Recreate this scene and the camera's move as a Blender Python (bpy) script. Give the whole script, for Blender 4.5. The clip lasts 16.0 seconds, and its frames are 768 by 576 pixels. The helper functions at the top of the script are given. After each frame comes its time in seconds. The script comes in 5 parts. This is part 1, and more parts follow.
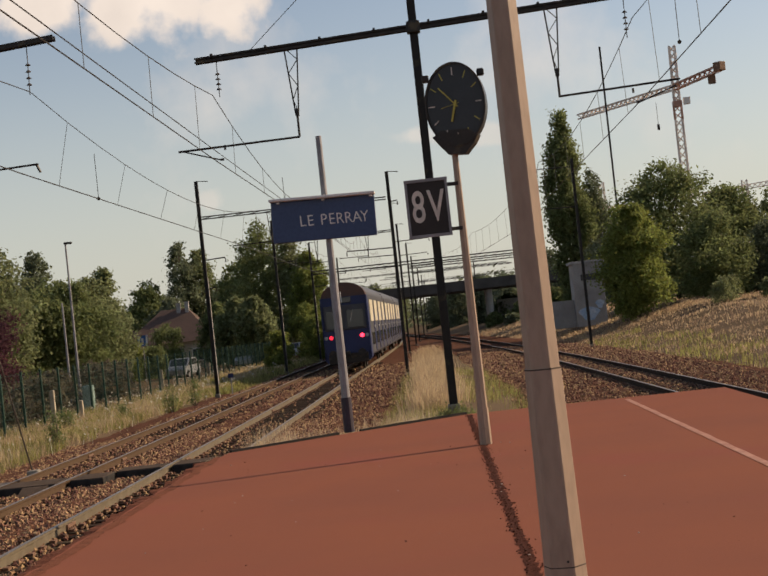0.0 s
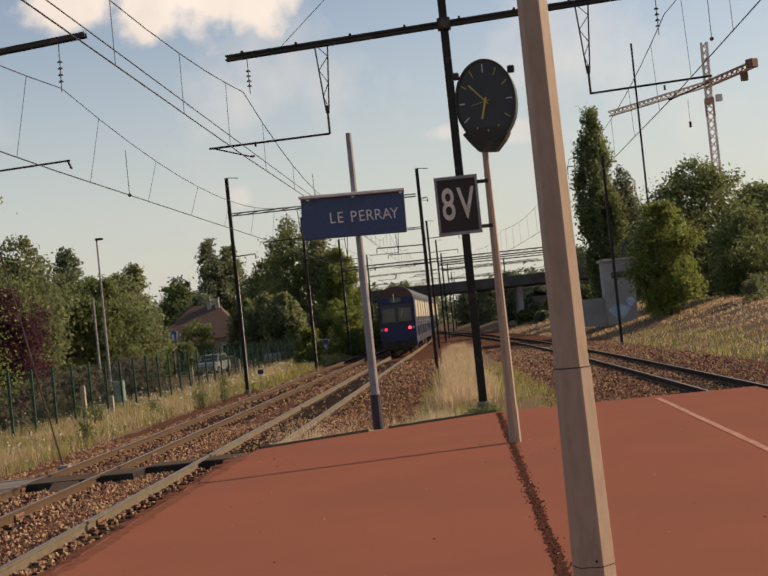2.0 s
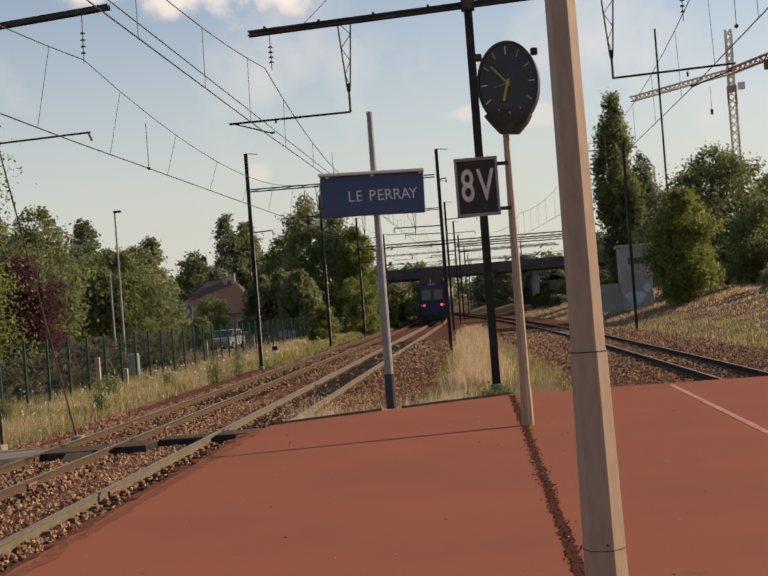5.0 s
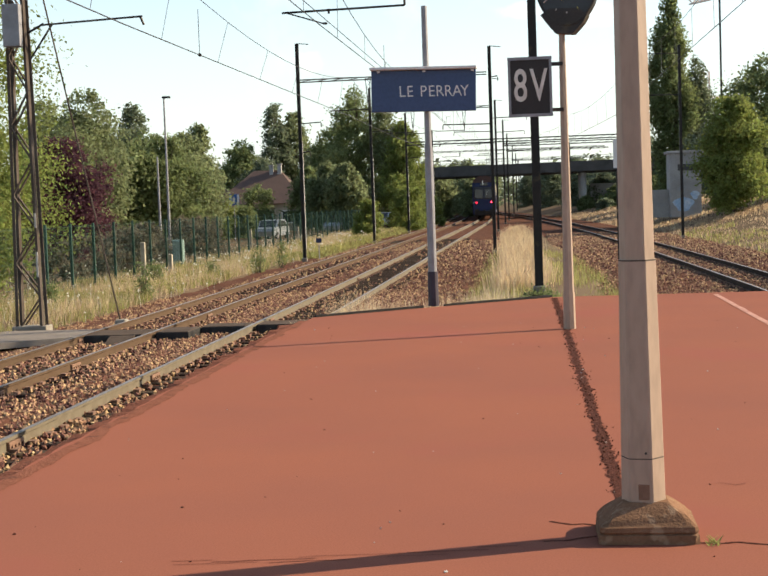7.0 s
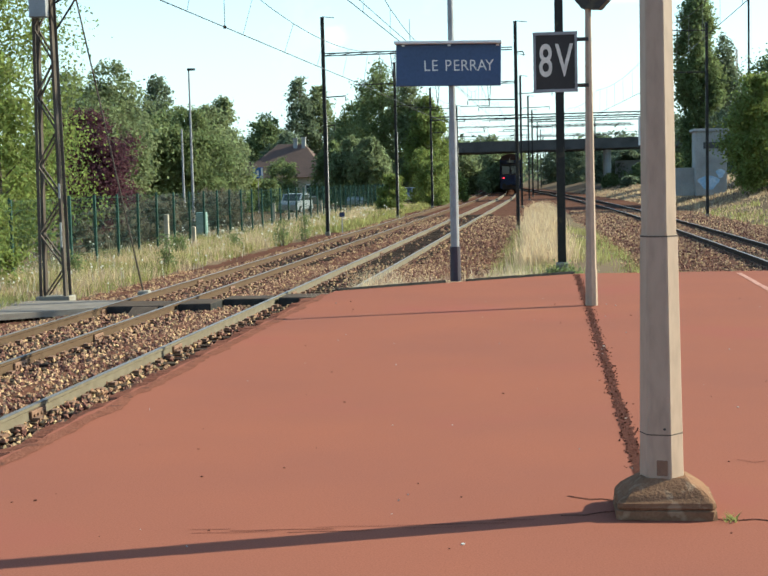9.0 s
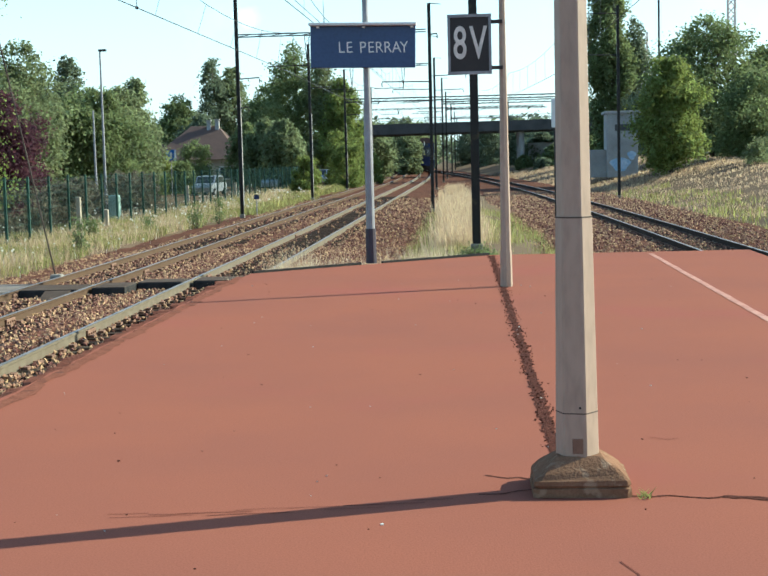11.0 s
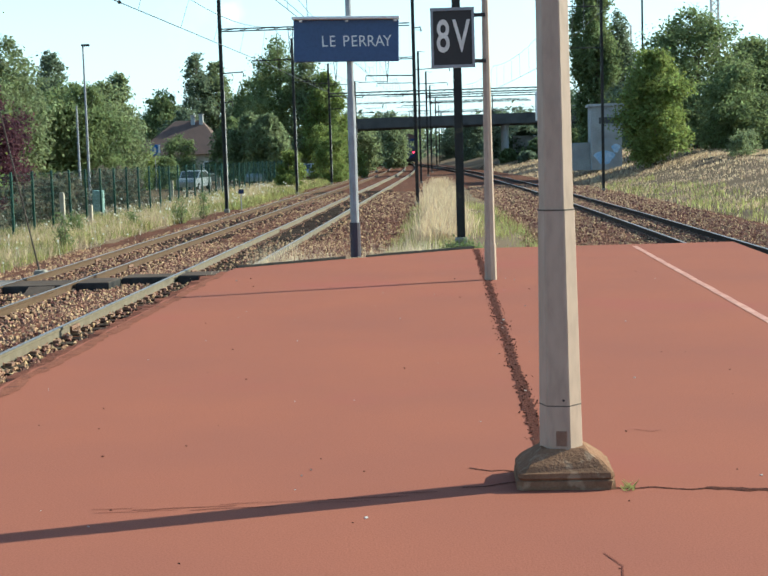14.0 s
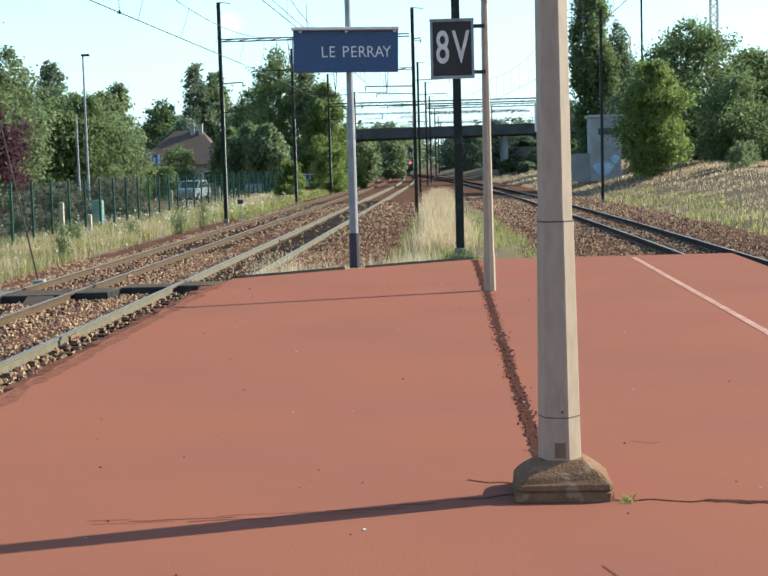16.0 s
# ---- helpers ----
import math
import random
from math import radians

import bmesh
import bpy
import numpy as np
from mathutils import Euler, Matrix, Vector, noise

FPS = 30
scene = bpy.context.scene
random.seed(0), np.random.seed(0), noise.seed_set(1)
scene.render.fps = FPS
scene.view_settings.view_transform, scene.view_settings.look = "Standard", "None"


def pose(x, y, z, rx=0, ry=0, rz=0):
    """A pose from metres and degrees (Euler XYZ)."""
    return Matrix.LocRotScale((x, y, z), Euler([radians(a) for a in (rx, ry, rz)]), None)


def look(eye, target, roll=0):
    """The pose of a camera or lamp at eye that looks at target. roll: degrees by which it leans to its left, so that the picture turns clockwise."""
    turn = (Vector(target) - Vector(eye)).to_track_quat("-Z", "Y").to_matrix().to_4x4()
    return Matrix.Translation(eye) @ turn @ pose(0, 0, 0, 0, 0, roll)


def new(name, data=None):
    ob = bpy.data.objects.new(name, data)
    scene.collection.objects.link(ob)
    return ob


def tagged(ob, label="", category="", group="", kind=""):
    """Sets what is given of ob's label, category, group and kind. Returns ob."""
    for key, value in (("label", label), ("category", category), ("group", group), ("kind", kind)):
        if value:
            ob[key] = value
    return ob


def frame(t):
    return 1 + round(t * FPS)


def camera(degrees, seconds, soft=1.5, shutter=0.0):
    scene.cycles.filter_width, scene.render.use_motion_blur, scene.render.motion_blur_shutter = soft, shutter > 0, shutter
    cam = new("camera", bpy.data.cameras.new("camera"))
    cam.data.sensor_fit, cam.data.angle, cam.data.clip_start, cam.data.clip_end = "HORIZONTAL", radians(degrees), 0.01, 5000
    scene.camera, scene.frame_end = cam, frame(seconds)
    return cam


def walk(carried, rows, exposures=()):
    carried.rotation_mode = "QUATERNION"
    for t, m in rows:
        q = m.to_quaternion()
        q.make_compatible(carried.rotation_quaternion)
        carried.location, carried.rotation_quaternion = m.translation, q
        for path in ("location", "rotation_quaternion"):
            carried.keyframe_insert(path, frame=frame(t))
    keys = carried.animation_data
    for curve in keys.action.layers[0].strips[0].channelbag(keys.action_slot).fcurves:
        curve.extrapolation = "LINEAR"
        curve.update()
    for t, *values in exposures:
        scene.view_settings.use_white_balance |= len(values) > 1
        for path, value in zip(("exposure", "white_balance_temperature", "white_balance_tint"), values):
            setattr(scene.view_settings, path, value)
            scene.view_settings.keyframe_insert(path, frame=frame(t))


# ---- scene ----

# camera and its way: seconds, place, turn
cam = camera(30.26, 16.0, soft=1.7)
PATH = [
    (0, 0.021, -0.002, 1.843, 91.33, 6.106, 2.374),
    (0.5, 0.024, 0.014, 1.857, 91.662, 6.551, 2.997),
    (1, 0.022, 0.011, 1.847, 92.281, 6.311, 3.341),
    (1.5, 0.015, -0.001, 1.847, 91.84, 5.848, 3.496),
    (2, 0.026, 0.009, 1.847, 91.331, 5.873, 3.581),
    (2.5, 0.021, -0.008, 1.846, 91.361, 5.781, 4.015),
    (3, 0.027, 0.004, 1.851, 91.105, 5.758, 4.177),
    (3.5, 0.022, -0.009, 1.848, 91.308, 5.315, 4.103),
    (3.7, 0.008, -0.014, 1.842, 90.993, 5.069, 4.275),
    (5.8, 0.014, 0.014, 1.849, 90.175, 4.008, 4.212),
    (6, -0.005, 0.017, 1.852, 89.719, 4.074, 4.635),
    (6.5, 0.003, -0.013, 1.849, 87.444, 2.09, 5.288),
    (7, -0.011, 0.009, 1.862, 86.457, 2.021, 6.015),
    (7.5, -0.011, 0.005, 1.859, 85.64, 2.537, 7.166),
    (8, -0.008, 0.02, 1.86, 85.601, 2.383, 7.609),
    (8.5, -0.019, 0.002, 1.859, 84.739, 1.952, 7.306),
    (9, 0, 0, 1.85, 85.476, 1.371, 6.977),
    (9.5, -0.015, -0.018, 1.847, 85.191, 1.178, 5.659),
    (12, -0.005, -0.004, 1.849, 84.639, 1.609, 2.947),
    (12.5, 0.001, -0.003, 1.849, 84.62, 1.695, 2.598),
    (13, -0.006, -0.029, 1.843, 84.47, 1.402, 3.026),
    (13.5, -0.002, 0.005, 1.85, 84.471, 1.538, 2.886),
    (14, -0.001, -0.011, 1.846, 84.419, 1.671, 2.916),
    (14.5, 0.002, -0.006, 1.846, 84.516, 1.835, 2.64),
    (15, 0.002, 0.006, 1.849, 84.351, 1.697, 2.973),
    (15.5, -0.001, 0.006, 1.849, 84.71, 1.433, 2.942),
    (16, 0.001, 0.001, 1.849, 84.837, 1.532, 2.894),
]
EXPOSURES = [(0.0, -0.03, 8000, 18), (3.0, 0.09, 8000, 18), (3.7, 0.09, 7950, 18), (5.8, 0.18, 7850, 18), (6.5, 0.48, 7700, 15), (7.0, 0.92, 7150, 9), (7.5, 0.96, 6750, 4), (8.5, 1.11, 6250, -4), (9.7, 1.11, 5750, -8), (16.0, 1.12, 5600, -8)]
walk(cam, [(t, pose(x, y, z, rx, ry, rz)) for t, x, y, z, rx, ry, rz in PATH], EXPOSURES)

# ---- light ----
SUN_TURN, SUN_HEIGHT = radians(70), radians(30)   # from the track's direction towards the right, above the horizon
world = bpy.data.worlds.new("sky")
scene.world = world
world.use_nodes = True


def sky():
    nt = world.node_tree
    nt.nodes.clear()
    out = nt.nodes.new("ShaderNodeOutputWorld")
    bg = nt.nodes.new("ShaderNodeBackground")
    tex = nt.nodes.new("ShaderNodeTexSky")
    tex.sky_type, tex.sun_disc = "NISHITA", False
    tex.sun_elevation, tex.sun_rotation = SUN_HEIGHT, SUN_TURN
    tex.air_density, tex.dust_density, tex.ozone_density = 1.0, 0.6, 1.6
    bg.inputs["Strength"].default_value = 0.125
    co = nt.nodes.new("ShaderNodeTexCoord")
    # thin haze and scattered cumulus, one larger heap among them
    n1 = nt.nodes.new("ShaderNodeTexNoise")
    n1.inputs["Scale"].default_value, n1.inputs["Detail"].default_value, n1.inputs["Roughness"].default_value = 9.0, 8.0, 0.55
    r1 = nt.nodes.new("ShaderNodeMapRange")
    r1.inputs["From Min"].default_value, r1.inputs["From Max"].default_value = 0.55, 0.75
    r1.inputs["To Max"].default_value = 0.4
    nt.links.new(co.outputs["Generated"], n1.inputs["Vector"])
    nt.links.new(n1.outputs["Fac"], r1.inputs["Value"])
    total = r1.outputs["Result"]
    n2 = nt.nodes.new("ShaderNodeTexNoise")
    n2.inputs["Scale"].default_value, n2.inputs["Detail"].default_value = 26.0, 9.0
    nt.links.new(co.outputs["Generated"], n2.inputs["Vector"])
    for az, el, wide, tall in ((-10.4, 13.6, 3.6, 2.0), (-14.5, 14.0, 2.4, 1.6), (-7.4, 12.9, 1.7, 1.3), (-8.8, 5.4, 0.8, 0.6), (-0.3, 7.3, 1.0, 0.5), (2.2, 7.0, 1.3, 0.5)):
        a, e = radians(az), radians(el)
        d = Vector((math.sin(a) * math.cos(e), math.cos(a) * math.cos(e), math.sin(e)))
        sub = nt.nodes.new("ShaderNodeVectorMath")
        sub.operation = "SUBTRACT"
        sub.inputs[1].default_value = d
        nt.links.new(co.outputs["Generated"], sub.inputs[0])
        mul = nt.nodes.new("ShaderNodeVectorMath")
        mul.operation = "MULTIPLY"
        mul.inputs[1].default_value = (1 / radians(wide), 1 / radians(wide), 1 / radians(tall))
        nt.links.new(sub.outputs[0], mul.inputs[0])
        ln = nt.nodes.new("ShaderNodeVectorMath")
        ln.operation = "LENGTH"
        nt.links.new(mul.outputs[0], ln.inputs[0])
        ad = nt.nodes.new("ShaderNodeMath")
        ad.operation = "MULTIPLY_ADD"
        ad.inputs[1].default_value, ad.inputs[2].default_value = 2.6, -1.3
        nt.links.new(n2.outputs["Fac"], ad.inputs[0])
        su = nt.nodes.new("ShaderNodeMath")
        nt.links.new(ln.outputs["Value"], su.inputs[0])
        nt.links.new(ad.outputs[0], su.inputs[1])
        mr = nt.nodes.new("ShaderNodeMapRange")
        mr.interpolation_type = "SMOOTHSTEP"
        mr.inputs["From Min"].default_value, mr.inputs["From Max"].default_value = 1.05, 0.45
        mr.inputs["To Max"].default_value = 0.9 if wide > 1.5 else 0.5
        nt.links.new(su.outputs[0], mr.inputs["Value"])
        mx = nt.nodes.new("ShaderNodeMath")
        mx.operation = "MAXIMUM"
        nt.links.new(total, mx.inputs[0])
        nt.links.new(mr.outputs["Result"], mx.inputs[1])
        total = mx.outputs[0]
    mix = nt.nodes.new("ShaderNodeMix")
    mix.data_type = "RGBA"
    nt.links.new(total, mix.inputs["Factor"])
    nt.links.new(tex.outputs["Color"], mix.inputs["A"])
    # cloud tops white, shaded parts greyer
    cr = nt.nodes.new("ShaderNodeMix")
    cr.data_type = "RGBA"
    cr.inputs["A"].default_value, cr.inputs["B"].default_value = (5.6, 5.55, 5.5, 1), (8.3, 8.2, 8.0, 1)
    nt.links.new(n2.outputs["Fac"], cr.inputs["Factor"])
    nt.links.new(cr.outputs["Result"], mix.inputs["B"])
    # pale haze towards the horizon
    sep = nt.nodes.new("ShaderNodeSeparateXYZ")
    nt.links.new(co.outputs["Generated"], sep.inputs[0])
    hz = nt.nodes.new("ShaderNodeMapRange")
    hz.interpolation_type = "SMOOTHSTEP"
    hz.inputs["From Min"].default_value, hz.inputs["From Max"].default_value, hz.inputs["To Max"].default_value = 0.24, 0.0, 0.75
    nt.links.new(sep.outputs["Z"], hz.inputs["Value"])
    hm = nt.nodes.new("ShaderNodeMix")
    hm.data_type = "RGBA"
    hm.inputs["B"].default_value = (3.9, 4.65, 5.0, 1)
    nt.links.new(hz.outputs["Result"], hm.inputs["Factor"])
    nt.links.new(mix.outputs["Result"], hm.inputs["A"])
    nt.links.new(hm.outputs["Result"], bg.inputs["Color"])
    nt.links.new(bg.outputs[0], out.inputs[0])


sky()
sun_data = bpy.data.lights.new("sun", "SUN")
sun_data.energy, sun_data.angle, sun_data.color = 5.0, radians(0.55), (1.0, 0.88, 0.7)
sun = new("sun", sun_data)
sun_way = Vector((math.sin(SUN_TURN) * math.cos(SUN_HEIGHT), math.cos(SUN_TURN) * math.cos(SUN_HEIGHT), math.sin(SUN_HEIGHT)))
sun.matrix_world = look(sun_way * 60, (0, 0, 0))


# ---- materials ----
def mat(name, colour, rough=0.8, metal=0.0, second=None, scale=6.0, fine=60.0, mix=0.5, bump=0.15, spots=None, spot_size=2.0, per_object=0.0, per_island=0.0, glow=None, through_light=0.0, streak=1.0, spec=0.35):
    """A node material: base colour varied by coarse and fine noise, optional spots of a third colour, fine relief."""
    m = bpy.data.materials.new(name)
    m.use_nodes = True
    nt = m.node_tree
    b = nt.nodes["Principled BSDF"]
    b.inputs["Roughness"].default_value, b.inputs["Metallic"].default_value = rough, metal
    b.inputs["Specular IOR Level"].default_value = spec
    co = nt.nodes.new("ShaderNodeTexCoord")
    mp = nt.nodes.new("ShaderNodeMapping")
    mp.inputs["Scale"].default_value = (1, 1, streak)
    nt.links.new(co.outputs["Object"], mp.inputs["Vector"])
    second = second or tuple(c * 0.6 for c in colour)

    def noise_node(s, detail=5.0):
        n = nt.nodes.new("ShaderNodeTexNoise")
        n.inputs["Scale"].default_value, n.inputs["Detail"].default_value = s, detail
        nt.links.new(mp.outputs[0], n.inputs["Vector"])
        return n.outputs["Fac"]

    def ramp(v, lo, hi, top=1.0):
        r = nt.nodes.new("ShaderNodeMapRange")
        r.inputs["From Min"].default_value, r.inputs["From Max"].default_value, r.inputs["To Max"].default_value = lo, hi, top
        nt.links.new(v, r.inputs["Value"])
        return r.outputs["Result"]

    def blend(f, a, c, how="MIX"):
        x = nt.nodes.new("ShaderNodeMix")
        x.data_type, x.blend_type = "RGBA", how
        for key, v in (("Factor", f), ("A", a), ("B", c)):
            if isinstance(v, tuple):
                x.inputs[key].default_value = (*v[:3], 1)
            elif isinstance(v, float):
                x.inputs[key].default_value = v
            else:
                nt.links.new(v, x.inputs[key])
        return x.outputs["Result"]

    coarse, small = noise_node(scale), noise_node(fine, 3.0)
    c = blend(ramp(coarse, 0.35, 0.68, mix * 1.6 if mix < 0.6 else 1.0), colour, second)
    c = blend(ramp(small, 0.4, 0.75, 0.55), c, tuple(v * 0.62 for v in colour))
    if spots:
        c = blend(ramp(noise_node(spot_size, 7.0), 0.56, 0.66, 0.85), c, spots)
    if per_object or per_island:
        if per_object:
            rnd = nt.nodes.new("ShaderNodeObjectInfo").outputs["Random"]
        else:
            rnd = nt.nodes.new("ShaderNodeNewGeometry").outputs["Random Per Island"]
        k = per_object or per_island
        hsv = nt.nodes.new("ShaderNodeHueSaturation")
        r = nt.nodes.new("ShaderNodeMapRange")
        r.inputs["To Min"].default_value, r.inputs["To Max"].default_value = 1 - k, 1 + k
        nt.links.new(rnd, r.inputs["Value"])
        nt.links.new(r.outputs["Result"], hsv.inputs["Value"])
        h = nt.nodes.new("ShaderNodeMapRange")
        h.inputs["To Min"].default_value, h.inputs["To Max"].default_value = 0.5 - k * 0.06, 0.5 + k * 0.05
        nt.links.new(rnd, h.inputs["Value"])
        nt.links.new(h.outputs["Result"], hsv.inputs["Hue"])
        nt.links.new(c, hsv.inputs["Color"])
        c = hsv.outputs["Color"]
    nt.links.new(c, b.inputs["Base Color"])
    if bump:
        bp = nt.nodes.new("ShaderNodeBump")
        bp.inputs["Strength"].default_value, bp.inputs["Distance"].default_value = bump, 0.02
        nt.links.new(small, bp.inputs["Height"])
        nt.links.new(bp.outputs[0], b.inputs["Normal"])
    if glow:
        b.inputs["Emission Color"].default_value, b.inputs["Emission Strength"].default_value = (*glow[:3], 1), glow[3]
    if through_light:
        tl = nt.nodes.new("ShaderNodeBsdfTranslucent")
        nt.links.new(c, tl.inputs["Color"])
        ms = nt.nodes.new("ShaderNodeMixShader")
        ms.inputs[0].default_value = through_light
        nt.links.new(b.outputs[0], ms.inputs[1])
        nt.links.new(tl.outputs[0], ms.inputs[2])
        nt.links.new(ms.outputs[0], nt.nodes["Material Output"].inputs["Surface"])
    return m


M_RED = mat("red_asphalt", (0.247, 0.09, 0.058), 0.92, second=(0.22, 0.083, 0.058), scale=0.45, fine=90, mix=0.9, bump=0.1, spots=(0.228, 0.077, 0.056), spot_size=0.35, spec=0.03)
M_LIP = mat("crumbling_red_edge", (0.16, 0.062, 0.04), 0.95, second=(0.2, 0.08, 0.053), scale=5, fine=40, mix=0.9, bump=0.5, spots=(0.1, 0.045, 0.032), spot_size=6, spec=0.02)
M_CONC = mat("concrete", (0.27, 0.24, 0.195), 0.9, scale=2.5, fine=45, bump=0.4, spots=(0.2, 0.17, 0.13), spot_size=3)
M_CRACK = mat("crack_dirt", (0.045, 0.018, 0.014), 0.95, second=(0.13, 0.05, 0.035), scale=45, fine=160, mix=0.9, bump=0.6, spec=0.02)
M_HAIR = mat("hairline_dirt", (0.13, 0.045, 0.035), 0.95, second=(0.18, 0.065, 0.045), scale=30, fine=160, mix=0.9, bump=0.4, spec=0.02)
M_PAINT = mat("worn_line_paint", (0.45, 0.23, 0.16), 0.7, second=(0.3, 0.11, 0.07), scale=5, fine=70, mix=0.8, bump=0.1)
M_GROUND = mat("dry_earth", (0.15, 0.105, 0.07), 0.95, second=(0.105, 0.078, 0.048), scale=0.25, fine=9, mix=0.9, bump=0.5, spots=(0.13, 0.1, 0.06), spot_size=0.12, spec=0.03)
M_BALLAST = mat("ballast", (0.13, 0.056, 0.036), 0.95, second=(0.055, 0.029, 0.019), scale=3.0, fine=22, mix=0.9, bump=1.0, spots=(0.12, 0.065, 0.042), spot_size=9, spec=0.03)
M_STONE = mat("ballast_stone", (0.33, 0.19, 0.12), 0.9, scale=9, fine=60, bump=0.3, per_island=0.6, spec=0.08)
M_RAIL = mat("rusty_rail", (0.1, 0.064, 0.04), 0.8, 0.0, second=(0.085, 0.052, 0.032), scale=4, fine=40, bump=0.1, spec=0.08)
M_RAILTOP = mat("worn_rail_head", (0.26, 0.235, 0.215), 0.5, 0.6, second=(0.2, 0.165, 0.135), scale=2, fine=30, bump=0.03)
M_SLEEPER = mat("oiled_sleeper", (0.06, 0.042, 0.031), 0.95, scale=5, fine=50, bump=0.4, per_object=0.3, spec=0.03)
M_PATH = mat("worn_grey_asphalt", (0.095, 0.072, 0.058), 0.95, second=(0.07, 0.052, 0.042), scale=2, fine=40, bump=0.4, spec=0.03)
M_PAVING = mat("pale_worn_asphalt", (0.22, 0.19, 0.165), 0.95, second=(0.16, 0.135, 0.115), scale=2, fine=40, bump=0.4, spec=0.03)
M_SHADE_AND_EDGING = mat("shade_black_panel_and_edging", (0.03, 0.028, 0.027), 0.8, second=(0.055, 0.05, 0.045), scale=5, fine=60, bump=0.3, spec=0.06)
M_BLACK = mat("dark_mast_paint", (0.022, 0.02, 0.019), 0.55, 0.1, second=(0.045, 0.033, 0.025), scale=2, fine=30, bump=0.1, spots=(0.08, 0.06, 0.035), spot_size=3)
M_GREYSTEEL = mat("galvanised_steel", (0.29, 0.28, 0.29), 0.55, 0.3, scale=3, fine=40, bump=0.05)
M_LATT = mat("weathered_steel", (0.065, 0.048, 0.038), 0.75, 0.0, second=(0.12, 0.098, 0.08), scale=2, fine=30, bump=0.1, spec=0.12)
M_CREAM = mat("cream_pole_paint", (0.36, 0.265, 0.2), 0.5, second=(0.29, 0.205, 0.15), scale=1.5, fine=25, bump=0.04, spots=(0.28, 0.2, 0.145), spot_size=2.5, streak=0.3, spec=0.2)
M_RUST = mat("rusty_plate", (0.2, 0.11, 0.07), 0.8, scale=8, fine=60, bump=0.3)
M_BLUE = mat("blue_sign_enamel", (0.04, 0.07, 0.155), 0.4, second=(0.036, 0.062, 0.135), scale=2, fine=20, bump=0.02)
M_WHITE = mat("white_paint", (0.7, 0.68, 0.65), 0.5, second=(0.66, 0.64, 0.6), scale=4, fine=40, bump=0.03)
M_PLATEBLACK = mat("dark_brown_plate", (0.028, 0.02, 0.018), 0.5, scale=3, fine=30, bump=0.03)
M_PINKWHITE = mat("letter_white", (0.74, 0.66, 0.58), 0.6, scale=5, fine=30, bump=0.02)
M_CLOCK = mat("clock_face", (0.03, 0.032, 0.037), 0.35, scale=3, fine=30, bump=0.01)
M_YELLOW = mat("yellow_hand_paint", (0.5, 0.42, 0.08), 0.5, scale=5, fine=30, bump=0.01)
M_WIRE = mat("wire", (0.1, 0.1, 0.1), 0.6, 0.4, scale=5, fine=40, bump=0)
M_INSUL = mat("brown_insulator", (0.1, 0.09, 0.085), 0.3, scale=5, fine=30, bump=0)
M_GREEN = mat("green_fence_paint", (0.02, 0.06, 0.042), 0.5, second=(0.016, 0.045, 0.03), scale=3, fine=30, bump=0.03, per_object=0.15)
M_TRAINBLUE = mat("train_blue", (0.014, 0.026, 0.095), 0.4, second=(0.011, 0.02, 0.07), scale=1, fine=20, bump=0.02)
M_TRAINGREY = mat("train_slate", (0.06, 0.06, 0.07), 0.5, second=(0.06, 0.06, 0.065), scale=1, fine=20, bump=0.02)
M_WINDOWSHINE = mat("train_window_reflection", (0.6, 0.54, 0.4), 0.45, second=(0.5, 0.45, 0.35), scale=1, fine=20, bump=0.02)
M_ORANGE = mat("train_rust_orange", (0.13, 0.06, 0.04), 0.7, second=(0.06, 0.045, 0.045), scale=1.5, fine=20, bump=0.05)
M_GLASS = mat("dark_glass", (0.05, 0.055, 0.06), 0.08, scale=1, fine=5, bump=0, spec=0.6)
M_TAIL = mat("tail_light_glow", (0.6, 0.02, 0.03), 0.3, bump=0, glow=(1.0, 0.03, 0.07, 6.0))
M_TAILDIM = mat("dim_tail_light", (0.5, 0.02, 0.03), 0.3, bump=0, glow=(1.0, 0.03, 0.07, 1.4))
M_HEADGLASS = mat("lamp_glass", (0.4, 0.4, 0.4), 0.2, bump=0)
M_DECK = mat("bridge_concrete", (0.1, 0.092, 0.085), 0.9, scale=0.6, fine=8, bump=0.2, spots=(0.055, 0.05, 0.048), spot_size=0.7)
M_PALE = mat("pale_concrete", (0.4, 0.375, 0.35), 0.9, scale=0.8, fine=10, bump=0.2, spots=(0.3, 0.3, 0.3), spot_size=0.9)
M_WALL = mat("rendered_wall", (0.42, 0.36, 0.27), 0.9, scale=0.7, fine=15, bump=0.15)
M_TILE = mat("brown_roof_tiles", (0.115, 0.07, 0.055), 0.85, second=(0.085, 0.055, 0.045), scale=1.2, fine=12, bump=0.5)
M_BARK = mat("bark", (0.12, 0.095, 0.07), 0.95, scale=3, fine=18, bump=0.8)
M_CRANE = mat("crane_paint", (0.8, 0.68, 0.6), 0.6, scale=0.2, fine=2, bump=0)
M_CRANERED = mat("crane_red", (0.5, 0.27, 0.2), 0.6, scale=0.2, fine=2, bump=0)
M_CAR = mat("silver_car_paint", (0.42, 0.45, 0.48), 0.3, 0.4, scale=1, fine=10, bump=0)
M_TYRE = mat("tyre", (0.025, 0.025, 0.025), 0.9, scale=5, fine=30, bump=0.1)


